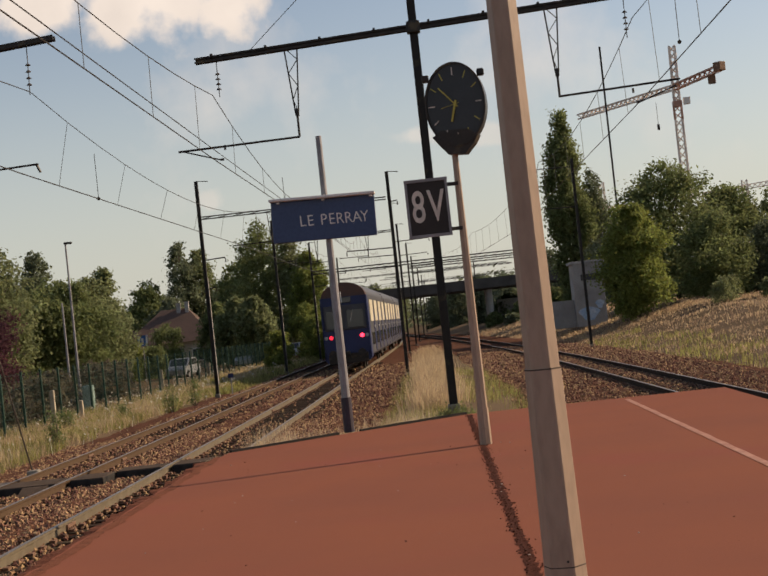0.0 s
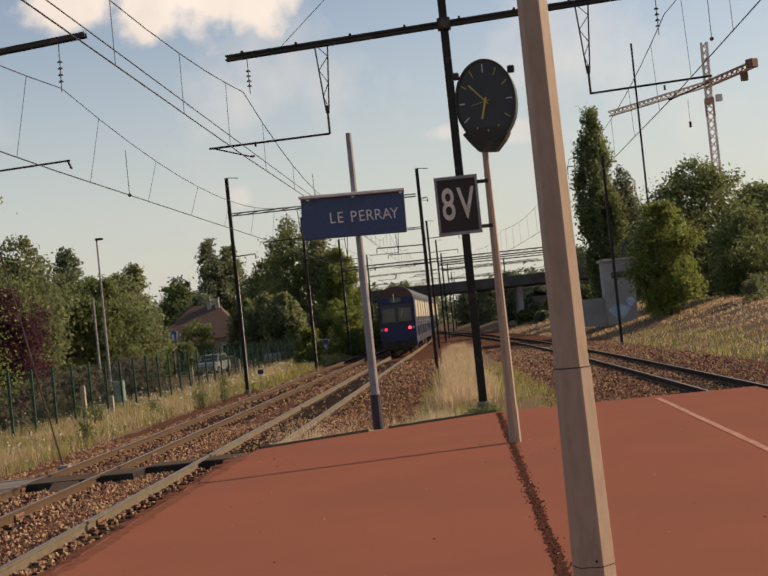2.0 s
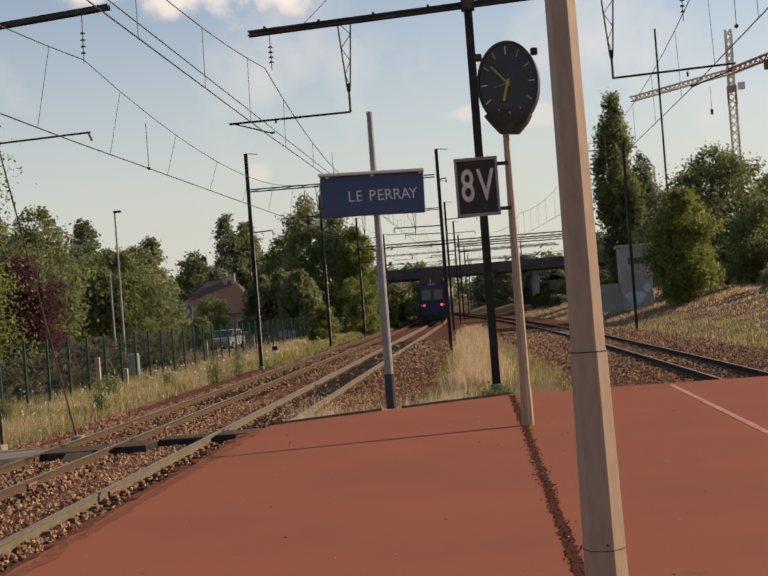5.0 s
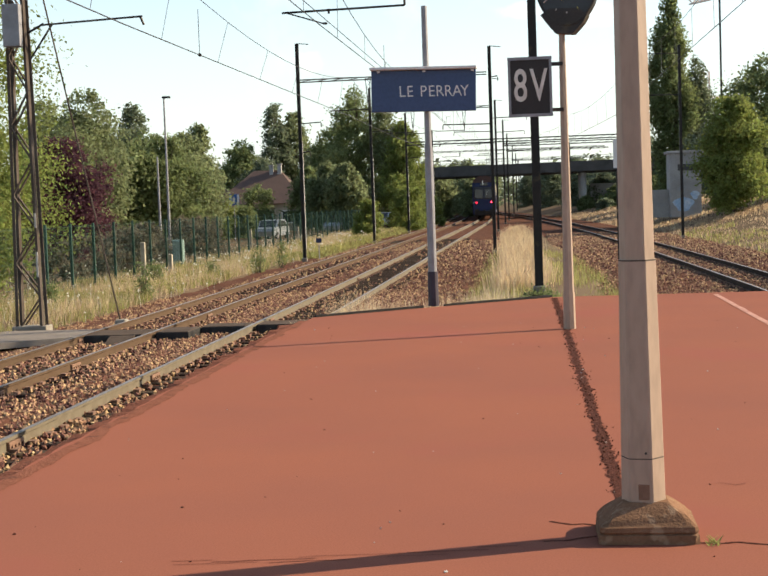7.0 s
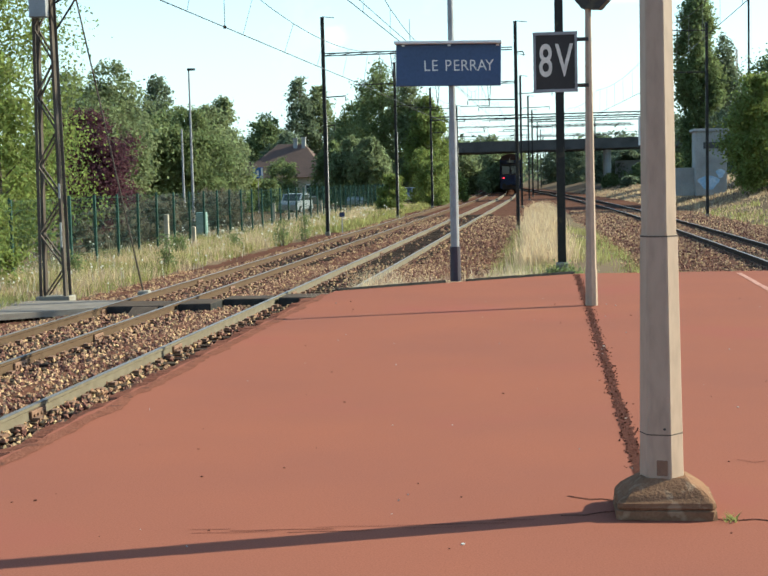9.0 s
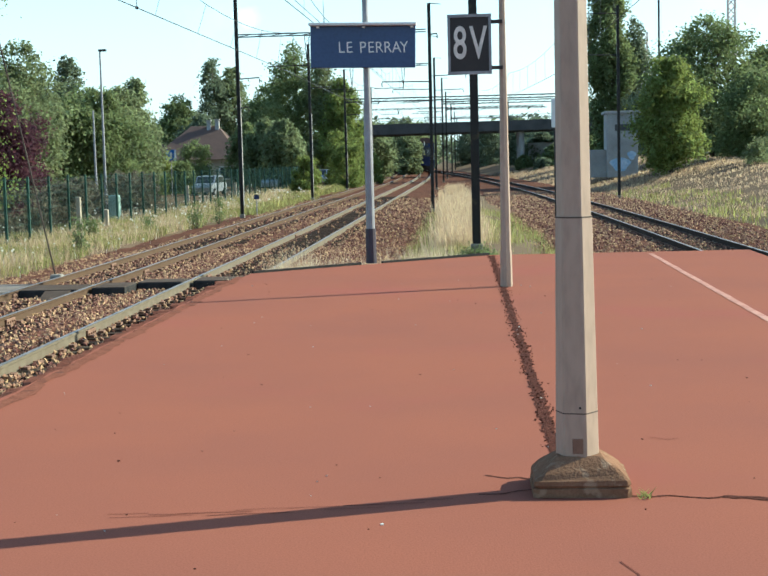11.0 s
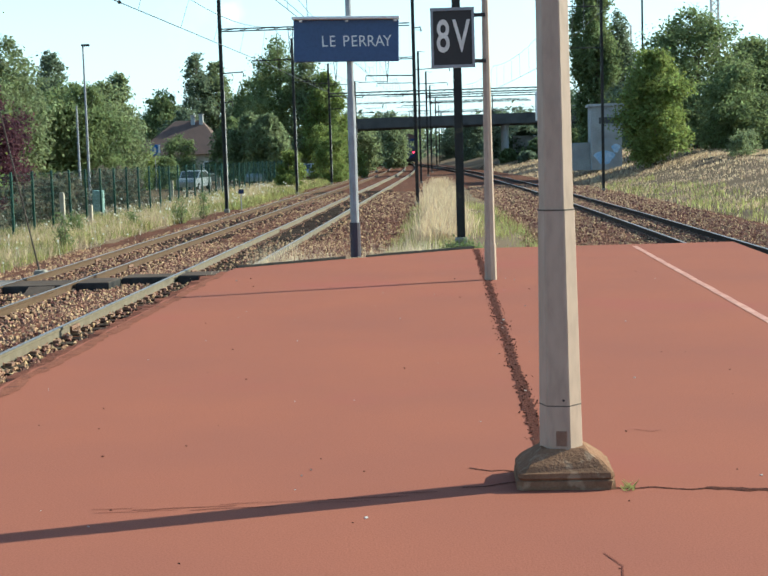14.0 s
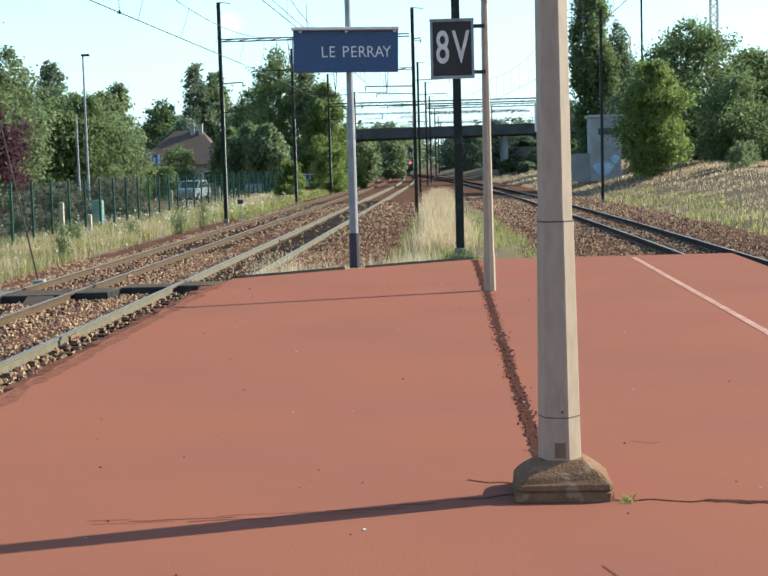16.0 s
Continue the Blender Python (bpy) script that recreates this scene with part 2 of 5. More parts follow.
def leafy(name, colour, dark, vary=0.35):
    return mat(name, colour, 0.6, second=dark, scale=0.6, fine=4, mix=0.9, bump=0, per_island=vary, through_light=0.55, spec=0.12)


L_MID = leafy("leaf_green", (0.19, 0.225, 0.095), (0.15, 0.185, 0.08))
L_BRIGHT = leafy("leaf_bright", (0.23, 0.265, 0.075), (0.17, 0.21, 0.065))
L_DARK = leafy("leaf_dark", (0.17, 0.2, 0.125), (0.14, 0.17, 0.105))
L_PURPLE = leafy("leaf_purple", (0.11, 0.045, 0.058), (0.075, 0.035, 0.045))
L_SCRUB = leafy("leaf_scrub", (0.19, 0.165, 0.12), (0.15, 0.13, 0.09))
L_PALE = leafy("leaf_pale", (0.23, 0.26, 0.13), (0.185, 0.215, 0.105))
G_FIELD = leafy("field_grass", (0.33, 0.3, 0.115), (0.22, 0.23, 0.08), 0.45)
G_DRY = leafy("dry_grass", (0.6, 0.46, 0.3), (0.46, 0.345, 0.22), 0.35)
G_STRAW = leafy("straw", (0.66, 0.53, 0.38), (0.5, 0.38, 0.25), 0.35)
G_BANK = leafy("bank_dry_grass", (0.5, 0.375, 0.25), (0.38, 0.275, 0.18), 0.3)
G_FLOWER = leafy("white_flower", (0.7, 0.68, 0.6), (0.6, 0.58, 0.5), 0.2)


# ---- building blocks ----
def thing(name, label, category, m=None, group="", kind=""):
    ob = new(name)
    ob.empty_display_size = 0.2
    ob.matrix_world = m or Matrix()
    return tagged(ob, label, category, group, kind)


def mesh_of(name, bm, material):
    me = bpy.data.meshes.new(name)
    bmesh.ops.recalc_face_normals(bm, faces=bm.faces)
    bm.to_mesh(me)
    bm.free()
    me.materials.append(material)
    return me


def part(name, bm, material, parent=None, label=""):
    ob = new(name, mesh_of(name, bm, material))
    ob.parent = parent
    return tagged(ob, label) if label else ob


def raw(name, verts, faces, material, parent=None):
    me = bpy.data.meshes.new(name)
    me.from_pydata(verts, [], faces)
    me.materials.append(material)
    ob = new(name, me)
    ob.parent = parent
    return ob


def box(bm, x, y, z, sx, sy, sz, m=None, bevel=0.0):
    """A box round (x, y, z); m turns it about its middle."""
    r = bmesh.ops.create_cube(bm, size=1.0)
    t = Matrix.Translation((x, y, z)) @ (m or Matrix()) @ Matrix.Diagonal((sx, sy, sz, 1))
    bmesh.ops.transform(bm, matrix=t, verts=r["verts"])
    if bevel:
        edges = list({e for v in r["verts"] for e in v.link_edges})
        bmesh.ops.bevel(bm, geom=edges, offset=bevel, segments=2, affect="EDGES", profile=0.5)
    return bm


def rod(bm, a, b, r0, r1=None, n=8, caps=True):
    """A tapering rod from a to b."""
    a, b = Vector(a), Vector(b)
    d = b - a
    r = bmesh.ops.create_cone(bm, cap_ends=caps, segments=n, radius1=r0, radius2=r0 if r1 is None else r1, depth=d.length)
    t = Matrix.Translation((a + b) / 2) @ d.to_track_quat("Z", "Y").to_matrix().to_4x4()
    bmesh.ops.transform(bm, matrix=t, verts=r["verts"])
    return bm


def bar(bm, a, b, w, h):
    """A square bar from a to b."""
    a, b = Vector(a), Vector(b)
    d = b - a
    return box(bm, *((a + b) / 2), w, h, d.length, d.to_track_quat("Z", "Y").to_matrix().to_4x4())


def B():
    return bmesh.new()


def prism(bm, outline, z0, z1):
    """An upright prism over an outline of (x, y)."""
    vs = [bm.verts.new((x, y, z0)) for x, y in outline]
    f = bm.faces.new(vs)
    r = bmesh.ops.extrude_face_region(bm, geom=[f])
    bmesh.ops.translate(bm, vec=(0, 0, z1 - z0), verts=[v for v in r["geom"] if isinstance(v, bmesh.types.BMVert)])
    return bm


def letters(text, size, depth, material, parent, m, name="lettering", stretch=1.0, bold=0.0):
    cu = bpy.data.curves.new(name, "FONT")
    cu.body, cu.size, cu.extrude, cu.align_x, cu.align_y, cu.offset = text, size, depth, "CENTER", "CENTER", bold
    tmp = new(name, cu)
    dg = bpy.context.evaluated_depsgraph_get()
    me = bpy.data.meshes.new_from_object(tmp.evaluated_get(dg))
    bpy.data.objects.remove(tmp)
    bpy.data.curves.remove(cu)
    me.transform(Matrix.Diagonal((stretch, 1, 1, 1)))
    me.materials.clear()
    me.materials.append(material)
    ob = new(name, me)
    ob.parent = parent
    ob.matrix_local = m
    return ob


M_MORTAR = mat("mortar", (0.2, 0.11, 0.066), 0.95, second=(0.13, 0.072, 0.043), scale=7, fine=60, bump=0.35, spots=(0.26, 0.17, 0.11), spot_size=12, spec=0.03)
M_DARKPOST = mat("dark_post_paint", (0.045, 0.032, 0.045), 0.6, scale=4, fine=30, bump=0.05)
M_GREYRAIL = mat("grey_rail", (0.165, 0.138, 0.098), 0.7, 0.0, second=(0.12, 0.092, 0.064), scale=4, fine=40, bump=0.1, spec=0.12)
# rail steel darkened to carry the shade on the sides turned from the sun
M_SHADEDRAIL = mat("shaded_rail", (0.055, 0.036, 0.027), 0.75, 0.0, scale=4, fine=40, bump=0.1, spec=0.1)

rng = random.Random(7)

# ---- setting: ground, tracks, platform ----
RAIL_TOP = -0.9
LEFT_FAR, LEFT_NEAR = -9.35, -5.82


def bend(y):
    """The twin tracks bear off to the left in the distance."""
    return -0.00022 * max(0, y - 140) ** 2


def right_axis(y):
    u = max(y, -10) - 20
    return 7.2 - 0.015 * u - 0.00021 * u * u


def ground_z(x, y):
    z = -1.12
    # mound between the tracks past the platform
    mid = math.exp(-((x - 0.1 + (y - 36) * 0.016) / 1.5) ** 2) * max(0, min(1, (y - 27) / 8)) * max(0, 1 - max(0, y - 95) / 40)
    z += 0.28 * mid
    # cut down under the ballast beds
    for off, lo, hi in ((x - LEFT_NEAR - bend(y), -6.4, 4.2), (x - right_axis(y), -4.6, 4.3)):
        cut = max(0, min(1, (off - lo) / 0.8, (hi - off) / 0.8))
        z -= 0.3 * cut * max(0, 1 - 2.5 * mid)
    # bank on the far side of the right-hand track
    edge = x - right_axis(y) - 4.0
    if edge > 0:
        z += min(edge / 9, 1) ** 1.2 * (1.1 + 0.9 * max(0, min(1, (y - 60) / 50)))
    if x < -12:
        z += 0.12 * min(1, (-12 - x) / 4)
    z += 0.1 * noise.noise((x * 0.25, y * 0.25, 0)) + 0.05 * noise.noise((x * 1.1, y * 1.1, 3)) if abs(x) < 60 and y < 200 else 0
    return z


def build_ground():
    xs = [-900, -500, -250, -120, -70] + [-50 + i * 1.25 for i in range(81)] + [70, 120, 250, 500, 900]
    ys = [-200, -80, -40] + [-20 + i * 2.0 for i in range(111)] + [210, 230, 260, 300, 360, 450, 600, 900, 1500, 3000]
    verts = [(x, y, ground_z(x, y) if -45 < x < 45 and y < 330 else -1.2) for y in ys for x in xs]
    w = len(xs)
    faces = [(j * w + i, j * w + i + 1, (j + 1) * w + i + 1, (j + 1) * w + i) for j in range(len(ys) - 1) for i in range(w - 1)]
    ob = raw("ground", verts, faces, M_GROUND)
    for p in ob.data.polygons:
        p.use_smooth = True
    return tagged(ob, "dry grassy earth beside the railway tracks", "ground", kind="structure")


build_ground()


def strip(name, axis, section, y0, y1, step, material, wobble=0.0):
    """A long body swept along a track axis; section is (across, height)."""
    n = int((y1 - y0) / step) + 1
    k = len(section)
    verts, faces = [], []
    r = random.Random(3)
    for j in range(n):
        y = y0 + j * step
        for a, z in section:
            verts.append((axis(y) + a + r.uniform(-wobble, wobble), y, z + r.uniform(-wobble, wobble) * 0.6))
    for j in range(n - 1):
        for i in range(k - 1):
            faces.append((j * k + i, j * k + i + 1, (j + 1) * k + i + 1, (j + 1) * k + i))
    return raw(name, verts, faces, material)


def left_far(y):
    return LEFT_FAR + bend(y)


def left_near(y):
    return LEFT_NEAR + bend(y)


bed = [(-7.4, -1.3), (-6.6, -1.16), (-5.6, -1.13), (-4.9, -1.10), (-4.2, -1.13), (-3.3, -1.12), (-2.6, -1.12), (-2.2, -1.11), (-1.77, -1.06), (-1.35, -1.10), (-0.6, -1.13), (0, -1.12), (0.75, -1.13), (1.3, -1.11), (1.9, -1.11), (3.0, -1.12), (4.0, -1.16), (4.9, -1.31)]
tagged(strip("track_bed", left_near, bed, -30, 420, 0.6, M_BALLAST, 0.04), "brown stone ballast under the twin tracks", "ballast", kind="structure")
bed2 = [(-6.2, -1.31), (-5.0, -1.15), (-3.0, -1.13), (-2.0, -1.12), (-1.4, -1.10), (-0.6, -1.09), (0, -1.10), (0.75, -1.09), (1.4, -1.11), (2.0, -1.12), (3.2, -1.11), (4.3, -1.14), (5.0, -1.3)]
tagged(strip("track_bed", right_axis, bed2, -30, 300, 0.6, M_BALLAST, 0.04), "brown stone ballast under the curving track", "ballast", kind="structure")

RAIL = [(-0.08, -0.228), (-0.08, -0.208), (-0.018, -0.19), (-0.018, -0.055), (-0.042, -0.042), (-0.042, -0.002), (0.042, -0.002), (0.042, -0.042), (0.018, -0.055), (0.018, -0.19), (0.08, -0.208), (0.08, -0.228)]


def build_track(label, axis, y0, y1, sleepers, steel):
    tr = thing("railway_track", label, "railway track", pose(0, 0, RAIL_TOP), "railway tracks", "structure")
    for side in (-0.7525, 0.7525):
        def line(y, s=side):
            return axis(y) + s
        r = strip("rail", line, RAIL, y0, y1, 2.0, steel)
        r.parent = tr
        h = strip("rail_head", line, [(-0.04, 0.0), (0.04, 0.0)], y0, y1, 2.0, M_RAILTOP)
        h.parent = r
    bm = B()
    box(bm, 0, 0, -0.25, 2.5, 0.26, 0.14, bevel=0.02)
    me = mesh_of("sleeper", bm, M_SLEEPER)
    bm = B()
    for s in (-1, 1):
        box(bm, 0.7525 * s - 0.12, 0, -0.17, 0.1, 0.16, 0.07)
        box(bm, 0.7525 * s + 0.12, 0, -0.17, 0.1, 0.16, 0.07)
    clips = mesh_of("rail_fastening", bm, M_RUST)
    for k in range(sleepers):
        y = 12 + k * 0.6
        for nm, data in (("sleeper", me), ("rail_fastening", clips)):
            o = new(nm, data)
            o.parent = tr
            o.matrix_local = pose(axis(y), y, 0, 0, 0, 0)
    return tr


T1 = build_track("rusty steel rails on dark sleepers, the farther of two tracks", left_far, -30, 400, 150, M_RAIL)
T2 = build_track("rusty steel rails on dark sleepers beside the platform", left_near, -30, 400, 150, M_GREYRAIL)
T3 = build_track("steel rails, coloured dark for their shaded sides, of a curving track beyond the platform", right_axis, -30, 290, 150, M_SHADEDRAIL)


def build_joints():
    """Bolted joint plates clamped on the rail webs."""
    bm = B()
    box(bm, 0, 0, -0.12, 0.12, 0.5, 0.12, bevel=0.01)
    for j in range(4):
        rod(bm, (-0.08, -0.18 + j * 0.12, -0.12), (0.08, -0.18 + j * 0.12, -0.12), 0.018, n=6)
    me = mesh_of("joint_plate", bm, M_RUST)
    for tr, x, ys in ((T2, LEFT_NEAR - 0.7525, (17.0, 23.6, 34.5, 52)), (T1, LEFT_FAR - 0.7525, (22.5, 30.5, 39, 60)), (T1, LEFT_FAR + 0.7525, (21.6, 25.5, 36.5, 58))):
        for y in ys:
            o = new("joint_plate", me)
            o.parent = tr
            o.matrix_local = pose(x, y, 0)


build_joints()


def build_platform():
    pf = thing("platform", "low red asphalt platform with a crumbling concrete edge", "platform", kind="structure")
    left = [(-3.78 + 0.05 * noise.noise((y * 1.7, 0, 0)) + 0.025 * noise.noise((y * 6, 5, 0)), y) for y in [-30 + i * 0.25 for i in range(203)]]
    far = [(-3.72, 20.9), (-3.62, 22.75), (-3.2, 23.1), (-1.7, 24.33), (0.33, 25.88), (3.1, 25.9), (4.95, 25.95), (4.9, 22.0)]
    out = left + far + [(4.9, -30)]
    bm = B()
    prism(bm, [(x, y) for x, y in reversed(out)], -0.05, 0.0)
    part("red_surface", bm, M_RED, pf, "red-painted asphalt surface with cracks")
    core = [(-3.8, -30), (-3.8, 20.95), (-3.66, 22.85), (-1.72, 24.45), (0.33, 26.0), (4.99, 26.07), (4.97, 22), (4.97, -30)]
    bm = B()
    prism(bm, list(reversed(core)), -1.5, -0.045)
    part("retaining_wall", bm, M_MORTAR, pf, "brown weathered concrete edge")
    # edge blocks on the track side, some broken away
    for k in range(60):
        y = 2 + k * 0.55
        if y > 20.6 or rng.random() < 0.12:
            continue
        bm = B()
        box(bm, -3.9 + rng.uniform(-0.04, 0.02), y, -0.2 - rng.uniform(0, 0.06), 0.2, 0.5, 0.22, pose(0, 0, 0, rng.uniform(-2, 2), rng.uniform(-3, 3), rng.uniform(-2, 2)), bevel=0.02)
        part("edge_block", bm, M_MORTAR, pf)
    # crumbled lip along the track side
    bm = B()
    r = random.Random(21)
    rows = []
    for j in range(230):
        y = 1.0 + j * 0.092
        a = 0.06 * noise.noise((y * 1.3, 9, 0)) + 0.05 * noise.noise((y * 5, 9, 0))
        w = 0.2 + 0.1 * noise.noise((y * 2.1, 3, 0)) + r.uniform(-0.03, 0.03)
        rows.append([bm.verts.new(q) for q in ((-3.62 + a * 1.3, y, 0.0035), (-3.74 + a * 0.6, y, 0.005 + r.uniform(0, 0.006)), (-3.82 + a * 0.5, y, -0.05 + r.uniform(-0.015, 0.015)), (-3.84 - w, y, -0.075 + r.uniform(-0.025, 0.02)), (-3.87 - w, y, -0.24))])
    for p, q in zip(rows, rows[1:]):
        for i in range(4):
            bm.faces.new((p[i], p[i + 1], q[i + 1], q[i]))
    part("crumbled_lip", bm, M_LIP, pf, "worn crumbling red-brown platform edge")
    # far kerb, dark joint strip
    for a, b in (((-3.6, 22.78), (-1.95, 24.16)), ((-1.6, 24.42), (-0.75, 25.08)), ((-0.75, 25.12), (0.25, 25.86))):
        bm = B()
        bar(bm, (*a, 0.0), (*b, 0.008), 0.05, 0.07)
        part("metal_edging", bm, M_SHADE_AND_EDGING, pf, "dark steel strip along the platform end")
    bm = B()
    for x0, x1, y0, y1 in ((3.07, 3.16, -20, 25.4),):
        n = 90
        for j in range(n):
            ya, yb = y0 + (y1 - y0) * j / n, y0 + (y1 - y0) * (j + 1) / n
            j0, j1 = 0.012 * noise.noise((ya * 2, 1, 1)), 0.012 * noise.noise((yb * 2, 1, 1))
            vs = [bm.verts.new(p) for p in ((x0 + j0, ya, 0.004), (x1 + j0 * 1.5, ya, 0.004), (x1 + j1 * 1.5, yb, 0.004), (x0 + j1, yb, 0.004))]
            bm.faces.new(vs)
    part("edge_line", bm, M_PAINT, pf, "worn pale safety line")

    def crack(points, width, name="crack", grit=0):
        """A ragged dark joint along a polyline."""
        bm = B()
        r = random.Random(len(points) * 31 + int(width * 1000))
        row = []
        for (xa, ya), (xb, yb) in zip(points, points[1:]):
            d = math.hypot(xb - xa, yb - ya)
            n = max(2, int(d / (width * 0.8)))
            for i in range(n):
                t = i / n
                nx, ny = -(yb - ya) / d, (xb - xa) / d
                w = width * (0.5 + 0.45 * r.random())
                o = width * 0.25 * r.uniform(-1, 1)
                x, y = xa + (xb - xa) * t + nx * o, ya + (yb - ya) * t + ny * o
                row.append(((x + nx * w, y + ny * w), (x - nx * w, y - ny * w)))
        vs = [(bm.verts.new((*a, 0.003)), bm.verts.new((*b, 0.003))) for a, b in row]
        for p, q in zip(vs, vs[1:]):
            bm.faces.new((p[0], p[1], q[1], q[0]))
        for k in range(grit):
            a, b = row[r.randrange(len(row))]
            u = r.uniform(-0.4, 1.4)
            s = r.uniform(0.004, 0.012)
            box(bm, a[0] + (b[0] - a[0]) * u, a[1] + (b[1] - a[1]) * u + r.uniform(-0.1, 0.1), s * 0.4, s, s * 1.3, s, pose(0, 0, 0, r.uniform(0, 90), r.uniform(0, 90), 0))
        part(name, bm, M_HAIR if name == "hairline_crack" else M_CRACK, pf, "dark gritty joint in the asphalt")

    crack([(0.31, 25.6), (0.34, 22), (0.38, 19.5), (0.42, 14.5), (0.46, 10), (0.475, 8.1)], 0.06, "joint", 700)
    crack([(0.8, 7.53), (0.9, 7.5), (1.0, 7.53), (1.1, 7.49), (1.2, 7.46), (1.3, 7.49)], 0.014, "crack")
    # same crack drawn wider: the added dark width is shade along the step
    crack([(1.28, 7.49), (1.38, 7.47), (1.5, 7.44), (1.6, 7.43), (1.9, 7.44), (2.4, 7.38), (3.0, 7.35)], 0.042)
    crack([(0.3, 7.93), (0.22, 7.99), (0.15, 7.97), (0.02, 8.06)], 0.012)
    crack([(0.3, 7.7), (0.2, 7.66), (0.12, 7.6), (-0.02, 7.59)], 0.009)
    for k, (x, y, n) in enumerate(((-0.3, 7.42, 5), (-0.75, 7.36, 6), (-1.2, 7.27, 6), (-0.5, 7.33, 4), (-1.0, 7.24, 5), (-1.5, 7.2, 5), (-0.15, 7.5, 3), (-1.75, 7.25, 3))):
        pts = [(x - i * 0.11, y - i * 0.012 + 0.02 * noise.noise((i * 0.9, k * 3, 1))) for i in range(n)]
        crack(pts, 0.0045 if k % 2 else 0.0065, "hairline_crack")
    crack([(0.62, 6.3), (0.68, 6.1), (0.66, 5.9), (0.73, 5.7)], 0.005, "hairline_crack")
    crack([(1.1, 9.1), (1.2, 9.0), (1.27, 9.06)], 0.005, "hairline_crack")
    for name, label, tone, count, seed in (("pale_grit", "scattered pale grit and pebbles on the asphalt", M_PALE, 70, 5), ("dark_grit", "scattered dark grit and bark bits on the asphalt", M_CRACK, 80, 6)):
        bm = B()
        r = random.Random(seed)
        for k in range(count):
            y = 5.2 + 16 * r.random() ** 1.8
            x = r.uniform(-3.4, 3.0)
            if k % 6 == 0:
                x, y = 0.4 + 0.06 * (r.random() - 0.5) + (20 - y) * 0.004, y + 3
            sz = r.uniform(0.003, 0.008) * (1 + y * 0.03)
            box(bm, x, y, sz * 0.3, sz * r.uniform(0.8, 2.0), sz * 1.3, sz * 0.7, pose(0, 0, 0, r.uniform(-20, 20), r.uniform(-20, 20), r.uniform(0, 90)))
        tagged(part(name, bm, tone, pf, label), label, kind="stuff")
    return pf


build_platform()


def build_crossing():
    """Asphalt panels between the rails, their shaded sides coloured black, and a grey path leading to them."""
    cr = thing("track_crossing", "grey asphalt crossing with black shaded edges between the rails", "crossing", pose(0, 32.0, RAIL_TOP))
    for x0, x1, y0, y1 in ((-10.02, -8.7, -1.5, -0.2), (-8.5, -7.75, -1.1, 0.1), (-7.73, -6.67, 0.0, 0.9), (-6.47, -5.2, 0.2, 1.2)):
        bm = B()
        box(bm, (x0 + x1) / 2, (y0 + y1) / 2, -0.13, x1 - x0, y1 - y0, 0.22, bevel=0.012)
        # black body puts the shade of the asphalt's front faces into the colour
        panel = part("panel", bm, M_SHADE_AND_EDGING, cr)
        bm = B()
        box(bm, (x0 + x1) / 2, (y0 + y1) / 2, -0.014, x1 - x0 - 0.03, y1 - y0 - 0.03, 0.02, bevel=0.006)
        part("top_surface", bm, M_PATH, panel, "worn grey asphalt top")
    # ramp end between the rails of the far track
    bm = B()
    vs = [bm.verts.new(q) for q in ((-9.42, -1.51, -0.02), (-8.85, -1.51, -0.02), (-9.05, -2.1, -0.2), (-9.42, -2.1, -0.2), (-9.42, -1.51, -0.2), (-8.85, -1.51, -0.2))]
    for f in ((0, 1, 2, 3), (0, 3, 4), (1, 5, 2), (0, 4, 5, 1), (3, 2, 5, 4)):
        bm.faces.new([vs[i] for i in f])
    part("ramp", bm, M_PATH, cr, "sloping grey asphalt end")
    bm = B()
    prism(bm, [(-10.25, -1.5), (-10.25, 0.4), (-12.2, 0.5), (-17, 0.2), (-17, -4.2), (-12.6, -3.3)], -0.16, -0.03)
    part("path_slab", bm, M_PAVING, cr, "grey asphalt path leading to the tracks")


build_crossing()


